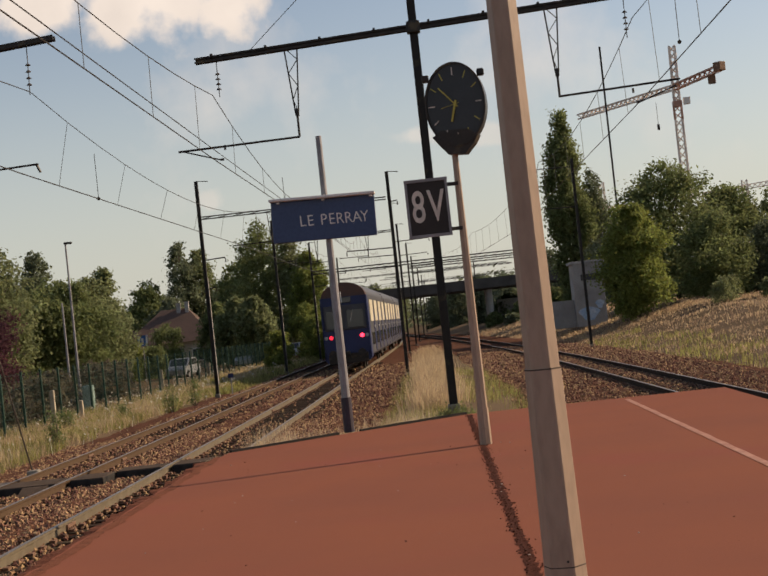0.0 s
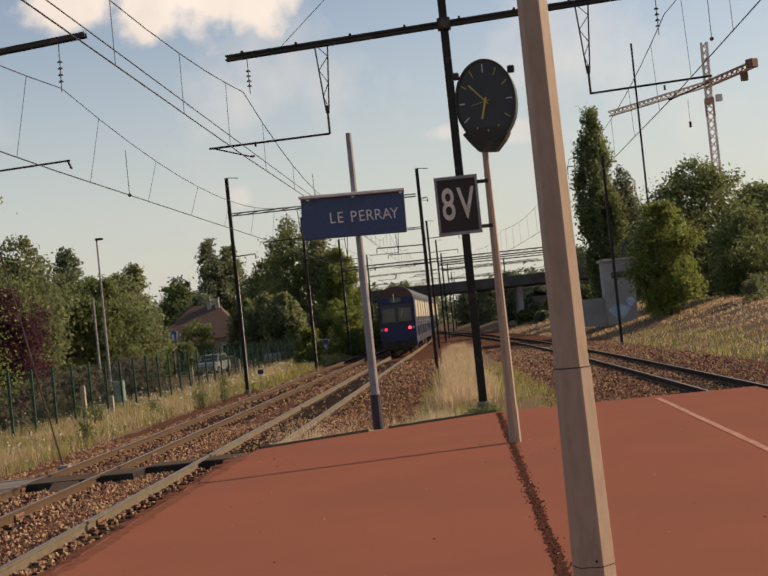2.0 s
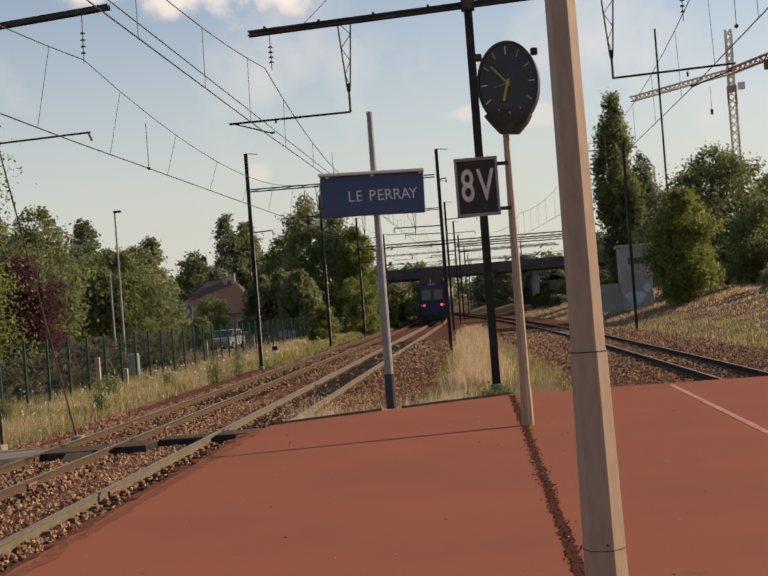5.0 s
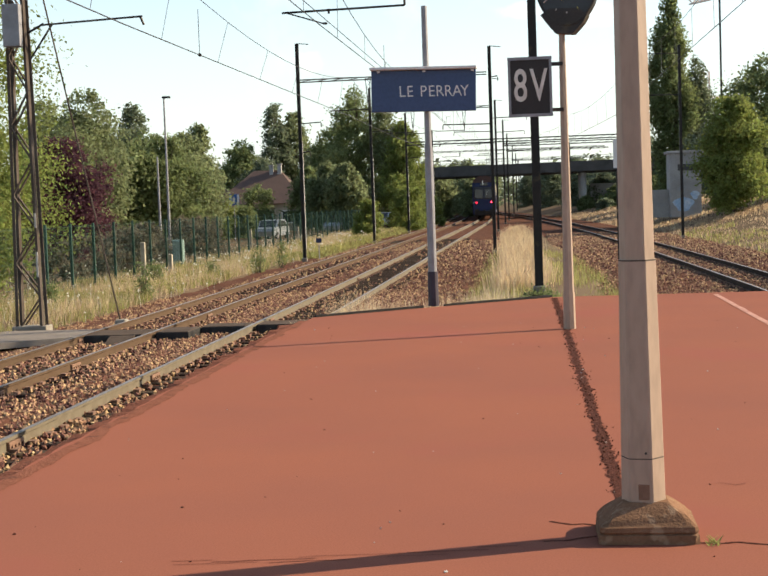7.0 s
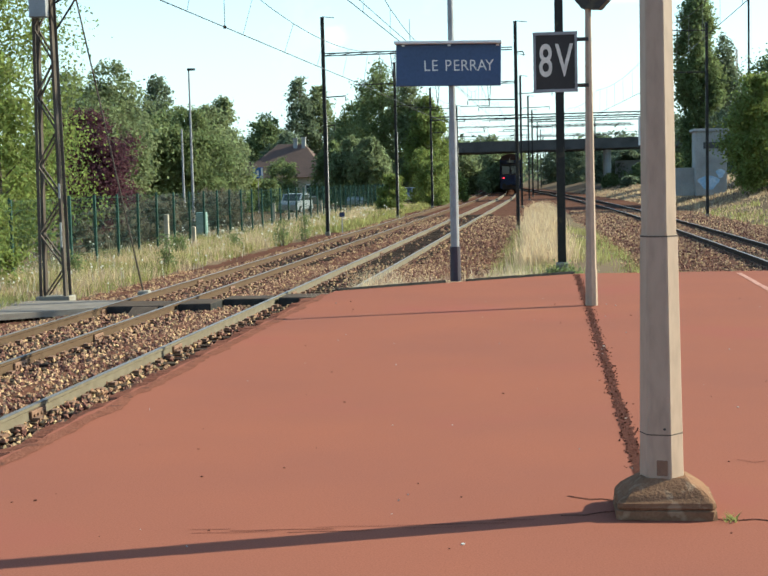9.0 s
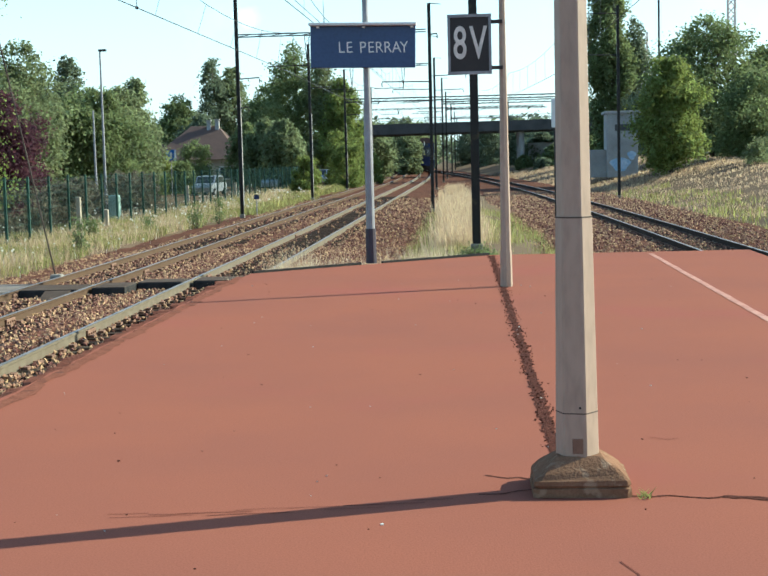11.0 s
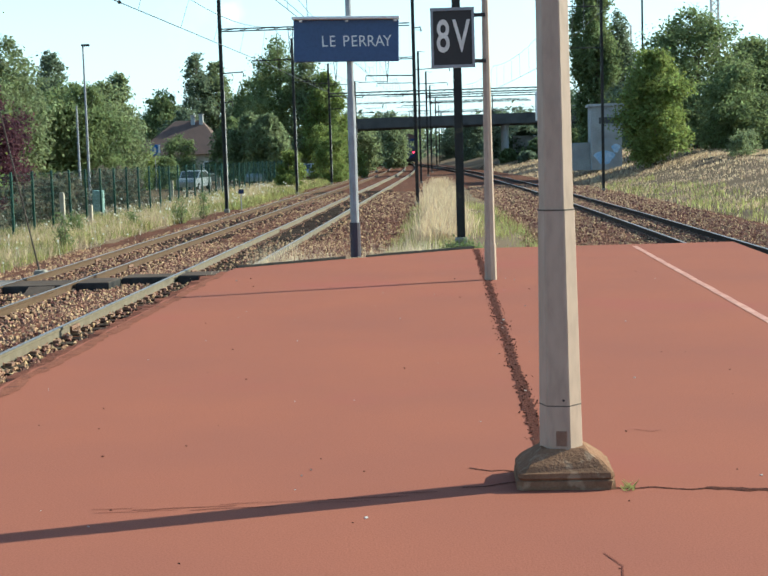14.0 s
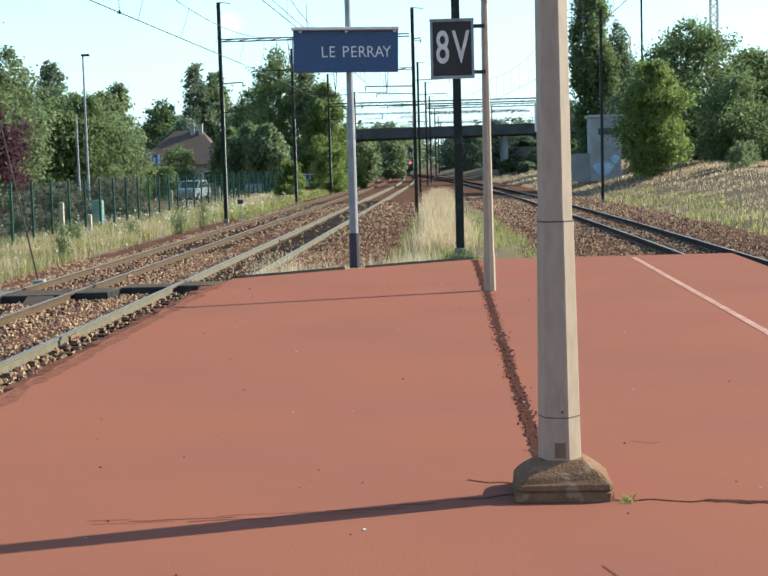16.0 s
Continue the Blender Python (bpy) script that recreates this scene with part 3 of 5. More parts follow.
# ---- lighting pole, signs and clock on the platform ----
def build_light_pole():
    p = thing("lamp_post", "tall cream-painted six-sided steel post on a mortar foot", "lamp post", pose(0.534, 7.72, 0))
    bm = B()
    vs = []
    for z, h in ((0.0, 0.262), (0.05, 0.262), (0.054, 0.25), (0.062, 0.25), (0.066, 0.259), (0.088, 0.256), (0.096, 0.243), (0.12, 0.222), (0.15, 0.188), (0.18, 0.145), (0.2, 0.118)):
        ring = []
        c = h * 0.09
        for sx, sy in ((1, -1), (1, 1), (-1, 1), (-1, -1)):
            pair = [(sx * (h - c), sy * h), (sx * h, sy * (h - c))]
            pair = pair if sx * sy < 0 else pair[::-1]
            for k in (0, 0.5):
                q = Vector(pair[0]).lerp(Vector(pair[1]), k * 2)
                ring.append(bm.verts.new((q.x + 0.01 + rng.uniform(-0.005, 0.005), q.y * 0.9 + rng.uniform(-0.005, 0.005), z + rng.uniform(-0.003, 0.003))))
        vs.append(ring)
    for r0, r1 in zip(vs, vs[1:]):
        for i in range(8):
            bm.faces.new((r0[i], r0[(i + 1) % 8], r1[(i + 1) % 8], r1[i]))
    bm.faces.new(vs[-1])
    bm.faces.new(list(reversed(vs[0])))
    part("foot", bm, M_MORTAR, p, "chipped mortar foot with a sloping top")

    def six(bm, z0, z1, r0, r1):
        """A hexagonal length of shaft with softened corners."""
        rings = []
        for z, rad in ((z0, r0), (z1, r1)):
            ring = []
            for k in range(6):
                a = radians(-90 - 11 + 30 + 60 * k)
                for d in (-0.07, 0.07):
                    ring.append(bm.verts.new((math.cos(a + d) * rad + LEAN * z, math.sin(a + d) * rad, z)))
            rings.append(ring)
        for i in range(12):
            bm.faces.new((rings[0][i], rings[0][(i + 1) % 12], rings[1][(i + 1) % 12], rings[1][i]))
        bm.faces.new(rings[1])
        bm.faces.new(list(reversed(rings[0])))

    LEAN = -0.004

    def shaft(z0, z1, r0, r1, name, label=""):
        bm = B()
        six(bm, z0, z1, r0, r1)
        return part(name, bm, M_CREAM, p, label)

    shaft(0.19, 1.5, 0.117, 0.099, "lower_shaft")
    shaft(1.49, 9.0, 0.0925, 0.05, "upper_shaft")
    bm = B()
    six(bm, 1.49, 1.498, 0.1003, 0.1)
    part("collar", bm, M_LATT, p, "dark joint ring")
    bm = B()
    six(bm, 0.43, 0.436, 0.1148, 0.1146)
    part("door_seam", bm, M_LATT, p, "dark seam of the access door")
    bm = B()
    rod(bm, (0.012, -0.08, 0.465), (0.009, -0.108, 0.465), 0.007, n=8)
    part("lock_screw", bm, M_BLACK, p)
    bm = B()
    box(bm, -0.004, -0.101, 0.255, 0.06, 0.016, 0.085, pose(0, 0, 0, 0, 0, -11), bevel=0.005)
    part("base_plate", bm, M_RUST, p, "rusty cover plate")
    # weeds at the foot
    bm = B()
    for k in range(18):
        a = rng.uniform(0, 6.28)
        q = Vector((0.31 + rng.uniform(-0.02, 0.04), -0.22 + rng.uniform(-0.05, 0.05), 0))
        tip = q + Vector((math.cos(a) * 0.05, math.sin(a) * 0.05, rng.uniform(0.02, 0.06)))
        vs = [bm.verts.new(q + Vector((0.006, 0, 0))), bm.verts.new(q - Vector((0.006, 0, 0))), bm.verts.new(tip)]
        bm.faces.new(vs)
    tagged(part("weed_tuft", bm, G_FIELD), "small green weed growing from the platform crack", "weed", kind="stuff").matrix_world = pose(0.555, 7.72, 0)


build_light_pole()


def build_clock_post():
    p = thing("platform_clock", "round black platform clock with yellow hands on a cream post", "clock", pose(0.43, 19.7, 0))
    bm = B()
    rod(bm, (0, 0, 0), (0, 0, 0.5), 0.085, 0.08, 8)
    rod(bm, (0, 0, 0.5), (0, 0, 4.1), 0.072, 0.042, 8)
    part("post", bm, M_CREAM, p, "slim tapering cream post")
    c = Matrix.Translation((0.1, 0, 4.72)) @ pose(0, 0, 0, 90, 0, -14)
    a, b = 0.415, 0.57
    bm = B()
    bmesh.ops.create_cone(bm, cap_ends=True, segments=48, radius1=1, radius2=1, depth=0.2)
    bmesh.ops.transform(bm, matrix=c @ Matrix.Diagonal((a, b, 1, 1)), verts=bm.verts)
    case = part("case", bm, M_CLOCK, p, "thick black clock case")
    bm = B()
    for k in range(48):
        t0, t1 = math.tau * k / 48, math.tau * (k + 1) / 48
        bar(bm, c @ Vector((a * math.cos(t0), b * math.sin(t0), 0.105)), c @ Vector((a * math.cos(t1), b * math.sin(t1), 0.105)), 0.035, 0.03)
    part("rim", bm, M_BLACK, case)
    for k in range(12):
        t = math.tau * k / 12
        u = Vector((math.sin(t) * a, math.cos(t) * b, 0))
        bm = B()
        bar(bm, c @ (u * 0.7 + Vector((0, 0, 0.104))), c @ (u * 0.9 + Vector((0, 0, 0.1))), 0.013, 0.013)
        part("hour_mark", bm, M_YELLOW if k in (10, 11, 1, 2, 4, 5) else M_PINKWHITE, case)
    for nm, t, ln, w, back in (("minute_hand", radians(-50), 0.68, 0.018, 0.1), ("hour_hand", radians(201), 0.45, 0.028, 0.1), ("second_hand", radians(262), 0.5, 0.006, 0.15)):
        u = Vector((math.sin(t) * a, math.cos(t) * b, 0))
        bm = B()
        bar(bm, c @ (u * -back + Vector((0, 0, 0.112))), c @ (u * ln + Vector((0, 0, 0.112))), w, w)
        part(nm, bm, M_YELLOW, case)
    bm = B()
    outline = [(-0.33, -0.42), (-0.26, -0.52), (-0.13, -0.68), (0.11, -0.7), (0.25, -0.56), (0.31, -0.46), (0.2, -0.36), (-0.2, -0.34)]
    prism(bm, outline, -0.1, 0.1)
    bmesh.ops.transform(bm, matrix=Matrix.Translation((0.06, 0, 4.72)) @ pose(0, 0, 0, 90, 0, -14), verts=bm.verts)
    part("bracket", bm, M_BLACK, p, "black angular cradle under the dial")
    for s, z in ((0.37, 0.42), (-0.4, 0.4)):
        bm = B()
        box(bm, 0.1 + s, 0, 4.72 + z, 0.1, 0.1, 0.1, bevel=0.02)
        part("lug", bm, M_BLACK, p)
    # route board fixed to the same post
    s = thing("route_board", "square dark board reading 8V with a pale frame", "sign", pose(0.405, 19.62, 3.33))
    bm = B()
    box(bm, -0.425, 0, 0, 0.56, 0.04, 0.78, bevel=0.006)
    part("panel", bm, M_PLATEBLACK, s)
    bm = B()
    for x, z, sx, sz in ((-0.425, 0.385, 0.6, 0.04), (-0.425, -0.385, 0.6, 0.04), (-0.705, 0, 0.035, 0.73), (-0.145, 0, 0.035, 0.73)):
        box(bm, x, -0.01, z, sx, 0.06, sz)
    part("frame", bm, M_GREYSTEEL, s, "pale metal frame")
    for z in (0.3, -0.32):
        bm = B()
        box(bm, -0.06, 0.03, z, 0.17, 0.035, 0.05)
        part("bracket", bm, M_BLACK, s)
    for ch, x in (("8", -0.555), ("V", -0.305)):
        letters(ch, 0.62, 0.004, M_PINKWHITE, s, pose(x, -0.027, 0.0, 90, 0, 0), "character", stretch=0.62, bold=0.006)


build_clock_post()


def build_name_sign():
    p = thing("station_sign", "blue enamel station name sign reading LE PERRAY on a pale post", "sign", pose(-1.79, 24.5, 0))
    bm = B()
    rod(bm, (0, 0, 0), (0, 0, 0.6), 0.092, 0.09, 12)
    part("post_base", bm, M_DARKPOST, p, "dark painted lower end of the post")
    bm = B()
    rod(bm, (0, 0, 0.6), (0, 0, 2.75), 0.075, 0.07, 12)
    rod(bm, (0, 0, 2.75), (0, 0, 5.15), 0.06, 0.05, 12)
    part("post", bm, M_GREYSTEEL, p, "pale grey tubular post")
    m = pose(0, 0, 0, 0, 1.3, 0)
    bm = B()
    box(bm, -0.045, -0.09, 3.7, 1.79, 0.1, 0.7, m, bevel=0.01)
    panel = part("panel", bm, M_BLUE, p, "blue enamel panel")
    bm = B()
    box(bm, -0.04, -0.13, 4.08, 1.83, 0.22, 0.05, m, bevel=0.012)
    part("light_hood", bm, M_WHITE, p, "pale hood along the top")
    for x in (-0.8, -0.02, 0.8):
        bm = B()
        box(bm, x, -0.19, 4.03 - x * 0.022, 0.05, 0.04, 0.03)
        part("clip", bm, M_WHITE, p)
    for ch, x in zip("LE PERRAY", (-0.4, -0.265, 0, -0.035, 0.105, 0.245, 0.39, 0.54, 0.67)):
        if ch != " ":
            letters(ch, 0.27, 0.004, M_WHITE, panel, pose(x - 0.01, -0.146, 3.68 - 0.0227 * (x - 0.12), 90, -1.3, 0), "character", stretch=0.9, bold=-0.0015)


build_name_sign()

# ---- overhead line: masts, beams, wires ----
def h_mast(name, label, x, y, z0, z1, w=0.2, group="catenary masts"):
    """A steel H-section mast; returns the thing (its space has z=0 at the foot)."""
    p = thing(name, label, "catenary mast", pose(x, y, z0), group)
    h = z1 - z0
    bm = B()
    box(bm, -w / 2 + 0.012, 0, h / 2, 0.024, w, h)
    box(bm, w / 2 - 0.012, 0, h / 2, 0.024, w, h)
    box(bm, 0, 0, h / 2, w - 0.03, 0.018, h - 0.01)
    part("shaft", bm, M_BLACK, p)
    bm = B()
    box(bm, 0, 0, 0.02, w * 1.5, w * 1.5, 0.2, bevel=0.03)
    part("footing", bm, M_CONC, p, "concrete footing")
    return p


def insulator(p, a, b, r=0.05):
    bm = B()
    a, b = Vector(a), Vector(b)
    rod(bm, a, b, 0.012, n=6)
    for k in range(4):
        t = 0.4 + 0.13 * k
        q = a.lerp(b, t)
        rod(bm, q - Vector((0, 0, 0.02)), q + Vector((0, 0, 0.02)), r, r * 0.5, 8)
    part("insulator", bm, M_INSUL, p)


def drop_bracket(p, x, top, low, w0=0.34):
    """A tapering lattice bracket hanging from a beam, with a stem below."""
    bm = B()
    n = 5
    mid = low + (top - low) * 0.27
    for s in (-1, 1):
        bar(bm, (x + s * w0 / 2, 0, top), (x + s * 0.04, 0, mid), 0.035, 0.035)
    for k in range(n):
        t0, t1 = k / n, (k + 1) / n
        s = 1 if k % 2 else -1
        wa, wb = w0 / 2 * (1 - t0) + 0.04 * t0, w0 / 2 * (1 - t1) + 0.04 * t1
        bar(bm, (x + s * wa, 0, top + (mid - top) * t0), (x - s * wb, 0, top + (mid - top) * t1), 0.02, 0.02)
    tagged(part("drop_bracket", bm, M_BLACK, p), "tapering lattice bracket", kind="stuff")
    bm = B()
    rod(bm, (x, 0, mid + 0.1), (x, 0, low), 0.03, n=8)
    box(bm, x, 0, mid, 0.1, 0.1, 0.2, bevel=0.02)
    part("stem", bm, M_BLACK, p)


def build_main_portal():
    z0 = -0.55
    p = h_mast("catenary_mast", "tall dark steel mast with a long double cross beam", 0.06, 36.0, z0, 11.2, 0.21)

    def bz(x):
        return 9.19 - z0 + 0.043 * x

    bm = B()
    for dz, dy in ((0.05, 0.1), (-0.05, 0.1), (0.05, -0.1), (-0.05, -0.1)):
        bar(bm, (-5.64, dy, bz(-5.64) + dz), (6.9, dy, bz(6.9) + dz), 0.03, 0.045)
    box(bm, 0.63, 0, bz(0.63), 12.5, 0.03, 0.09, pose(0, 0, 0, 0, -2.46, 0))
    part("cross_beam", bm, M_BLACK, p, "paired channel-section cross beam")
    for k in range(9):
        x = -5.2 + k * 1.4
        bm = B()
        box(bm, x, 0, bz(x) + 0.09, 0.06, 0.26, 0.06)
        part("clamp", bm, M_BLACK, p)
    bm = B()
    box(bm, 0, 0, bz(0), 0.34, 0.3, 0.3, bevel=0.03)
    part("beam_joint", bm, M_BLACK, p)
    drop_bracket(p, -3.17, bz(-3.17), 6.74 - z0)
    drop_bracket(p, 3.5, bz(3.5), 7.0 - z0)
    for x0, x1, zz in ((-3.17, -6.3, 6.74), (3.5, 6.55, 7.02)):
        s = 1 if x1 > x0 else -1
        bm = B()
        rod(bm, (x0, 0, zz - z0), (x1, 0, zz - z0 + 0.03 + 0.043 * (x1 - x0) * 0.6), 0.028, n=8)
        part("register_arm", bm, M_BLACK, p)
        bm = B()
        rod(bm, (x1 - s * 0.1, 0, zz - z0 - 0.05), (x1 - s * 1.05, 0, zz - z0 - 0.36), 0.018, n=6)
        rod(bm, (x1 - s * 1.05, 0, zz - z0 - 0.36), (x1 - s * 1.15, 0, zz - z0 - 0.36), 0.03, n=6)
        rod(bm, (x1 - s * 1.2, 0, zz - z0), (x1 - s * 1.2, 0, zz - z0 - 0.12), 0.03, n=6)
        part("steady_arm", bm, M_BLACK, p)
    insulator(p, (-5.1, 0, bz(-5.1)), (-5.1, 0, 7.98 - z0), 0.07)
    insulator(p, (5.35, 0, bz(5.35)), (5.35, 0, 8.3 - z0), 0.07)
    bm = B()
    bar(bm, (-4.3, 0, bz(-4.3)), (-1.2, 0, bz(-4.3) + 2.7), 0.014, 0.014)
    part("stay_wire", bm, M_WIRE, p)


build_main_portal()


def build_lattice_mast():
    p = thing("lattice_mast", "weathered steel lattice mast with a grey box and side beam", "catenary mast", pose(-12.1, 33.0, -0.98), "catenary masts")
    H = 10.6
    def w(z):
        return 0.31 - 0.014 * z
    for sx in (-1, 1):
        for sy in (-1, 1):
            bm = B()
            bar(bm, (sx * w(0), sy * 0.16, 0), (sx * w(H), sy * 0.12, H), 0.1, 0.07)
            part("leg", bm, M_LATT, p)
    n = 13
    for k in range(n):
        z0, z1 = H * k / n, H * (k + 1) / n
        s = 1 if k % 2 else -1
        for sy in (-0.15, 0.15):
            bm = B()
            bar(bm, (s * w(z0), sy, z0), (-s * w(z1), sy, z1), 0.075, 0.03)
            part("lacing_bar", bm, M_LATT, p)
    bm = B()
    box(bm, 0, 0, 0.05, 0.85, 0.5, 0.16, bevel=0.03)
    part("footing", bm, M_CONC, p)
    bm = B()
    box(bm, -0.02, -0.25, 7.25, 0.42, 0.3, 1.0, bevel=0.02)
    part("weight_box", bm, M_GREYSTEEL, p, "grey steel box")
    for z, h in ((2.65, 0.35), (1.6, 0.6)):
        bm = B()
        box(bm, 0.28, -0.24, z, 0.045, 0.02, h)
        part("plate", bm, M_PALE, p, "narrow white plate")
    bm = B()
    for dy in (-0.1, 0.1):
        bar(bm, (-0.3, dy, 9.95), (3.72, dy, 10.28), 0.05, 0.12)
    part("side_beam", bm, M_BLACK, p, "dark cantilever beam")
    insulator(p, (3.05, 0, 10.2), (3.02, 0, 9.0), 0.07)
    bm = B()
    rod(bm, (0.25, 0, 7.1), (0.65, 0, 7.3), 0.03, n=6)
    rod(bm, (0.3, 0, 6.5), (0.85, 0, 7.27), 0.025, n=6)
    rod(bm, (0.6, 0, 7.27), (3.05, 0, 7.36), 0.024, n=6)
    rod(bm, (3.0, 0, 7.36), (3.08, 0, 7.16), 0.03, n=6)
    part("register_arm", bm, M_BLACK, p)
    # inclined stay
    g = thing("stay_rod", "long inclined rusty stay rod beside the lattice mast", "stay rod", pose(-10.25, 34.2, -1.05))
    bm = B()
    rod(bm, (0, 0, 0), (-1.75, -1.0, 10.5), 0.02, n=6)
    part("rod", bm, M_LATT, g)
    bm = B()
    box(bm, 0, 0, 0.05, 0.3, 0.3, 0.3, bevel=0.05)
    part("anchor_block", bm, M_CONC, g)


build_lattice_mast()


def side_mast(x, y, ztop, arms, beam_to=None, beam_z=None, pale=True, top=True):
    p = h_mast("catenary_mast", "dark steel mast with cantilever arms beside the track", x, y, -1.05, ztop, 0.17)
    h = ztop + 1.05
    if pale:
        bm = B()
        box(bm, 0.105, 0.0, h * 0.3, 0.012, 0.15, h * 0.5)
        part("conduit", bm, M_PALE, p, "pale cable duct on the mast")
    for z, ln in arms:
        bm = B()
        rod(bm, (0, 0, z + 1.05), (ln, 0, z + 1.05 + 0.05), 0.03, n=6)
        rod(bm, (ln, 0, z + 1.05), (ln, 0, z + 0.85), 0.03, n=6)
        part("arm", bm, M_BLACK, p)
    if beam_to is not None:
        bm = B()
        d = 0.13 if y in (126, 150) else 0.06
        for dz in (d, -d):
            bar(bm, (0, 0, beam_z + 1.05 + dz), (beam_to - x, 0, beam_z + 1.05 + dz), 0.12, 0.1 if y in (126, 150) else 0.05)
        for k in range(int((beam_to - x) / 0.8)):
            bar(bm, (k * 0.8, 0, beam_z + 1.05 - d), (k * 0.8 + 0.8, 0, beam_z + 1.05 + d), 0.03, 0.03)
        part("cross_beam", bm, M_BLACK, p)
        for ax in (LEFT_FAR, LEFT_NEAR):
            if x < ax < beam_to:
                drop_bracket(p, ax - x + 1.2, beam_z + 1.05, 6.4 + 1.05, 0.25)
                bm = B()
                rod(bm, (ax - x + 1.2, 0, 7.5), (ax - x - 0.8, 0, 7.5), 0.025, n=6)
                part("register_arm", bm, M_BLACK, p)
    if top:
        bm = B()
        rod(bm, (0, 0, h), (0.6, 0, h - 0.07), 0.02, n=6)
        part("top_arm", bm, M_BLACK, p)
    return p


side_mast(-11.7, 71.5, 9.9, ((5.86, 1.1), (4.4, 0.5)), -2.2, 8.0)
side_mast(-11.1, 98, 9.6, ((6.6, 1.4),), -2.8, 8.0)
side_mast(-11.15, 126, 9.5, ((7.6, 2.0), (5.5, 1.2)), 9.0, 6.75)
side_mast(-11.2, 160, 9.5, ((6.0, 2.0),), 8.0, 7.0)
side_mast(-2.1, 74, 9.6, ((8.0, 0.4), (5.6, -2.5)), pale=False)
for yy, zt in ((98, 9.9), (120, 9.9), (150, 9.8), (172, 9.3), (215, 9.3), (255, 9.3), (300, 9.3), (350, 9.3)):
    side_mast(-3.05 if yy > 105 else -2.75, yy, zt, ((6.3, -2.6), (7.2, 2.4)), *((9.0, 7.2) if yy in (150, 172, 215, 255) else (None, None)), pale=False)
side_mast(8.95, 88, 10.6, ((10.1, -2.2), (7.6, -2.0)), pale=False, top=False)
side_mast(18.3, 141, 26.6, ((10.5, 0.9), (10.5, -0.9)), pale=False, top=False)
side_mast(5.5, 215, 9.5, ((7.0, -3),), pale=False)


def wire(name, label, pts, r=0.012, droppers=()):
    p = thing(name, label, "overhead wire", group="overhead wires")
    verts, faces = [], []
    for q in pts:
        for dx, dz in ((-r, 0), (0, r), (r, 0), (0, -r)):
            verts.append((q[0] + dx, q[1], q[2] + dz))
    for j in range(len(pts) - 1):
        for i in range(4):
            faces.append((j * 4 + i, j * 4 + (i + 1) % 4, (j + 1) * 4 + (i + 1) % 4, (j + 1) * 4 + i))
    raw("wire", verts, faces, M_WIRE, p)
    for a, b in droppers:
        bm = B()
        rod(bm, a, b, 0.007, n=4)
        part("dropper", bm, M_WIRE, p)
    return p


def catenary(axis, spans, zc, sag=1.0, zs=8.0, stagger=0.2, label="", shift=0.0):
    """Contact wire with a messenger sagging between the supports."""
    c, m, dr = [], [], []
    for k, (y0, y1) in enumerate(zip(spans, spans[1:])):
        n = 12
        s0, s1 = (stagger, -stagger) if k % 2 else (-stagger, stagger)
        for i in range(n):
            t = i / n
            y = y0 + (y1 - y0) * t
            x = axis(y) + s0 + (s1 - s0) * t
            zm = zs - sag * (0.55 if k < 2 or k > 3 else 1.0) * 4 * t * (1 - t)
            c.append((x, y, zc))
            m.append((axis(y) + shift + (s0 + (s1 - s0) * t) * 0.4, y, zm))
            if i % 2 == 1:
                dr.append((m[-1], c[-1]))
    wire("contact_wire", "dark contact wire above the " + label, c, 0.016)
    wire("messenger_wire", "sagging messenger wire with droppers above the " + label, m, 0.013, dr)


catenary(lambda y: left_near(y) + 0.62, (-30, 3, 36, 73, 98, 126, 160, 200, 240, 290, 340), 6.33, 1.25, 8.05, 0.06, "platform track")
catenary(left_far, (-30, 0, 33, 71.5, 98, 126, 160, 200, 240, 290, 340), 6.2, 0.95, 8.1, 0.12, "farther track", 0.32)
catenary(lambda y: min(5.55, right_axis(y) + 0.2), (-30, 3, 36, 70, 88, 126, 160, 200, 240, 280), 6.75, 0.75, 8.8, -0.1, "curving track")
wire("feeder_wire", "thick feeder wire along the masts", [(-5.42 + 0.002 * y, y, 6.82 - 0.004 * y) for y in range(-20, 90, 3)], 0.014)


def balance_weight(x, y, z0, z1):
    p = thing("hanging_pulley", "small pulley hanging from the overhead wire", "pulley", pose(x, y, z0))
    bm = B()
    rod(bm, (0, 0, 0), (0, 0, z1 - z0), 0.01, n=5)
    rod(bm, (0, -0.03, -0.05), (0, 0.03, -0.05), 0.05, n=12)
    part("pulley", bm, M_BLACK, p)


balance_weight(-9.42, 40.3, 6.25, 7.5)
balance_weight(-5.3, 52, 6.5, 7.5)
balance_weight(6.7, 36, 8.1, 9.4)


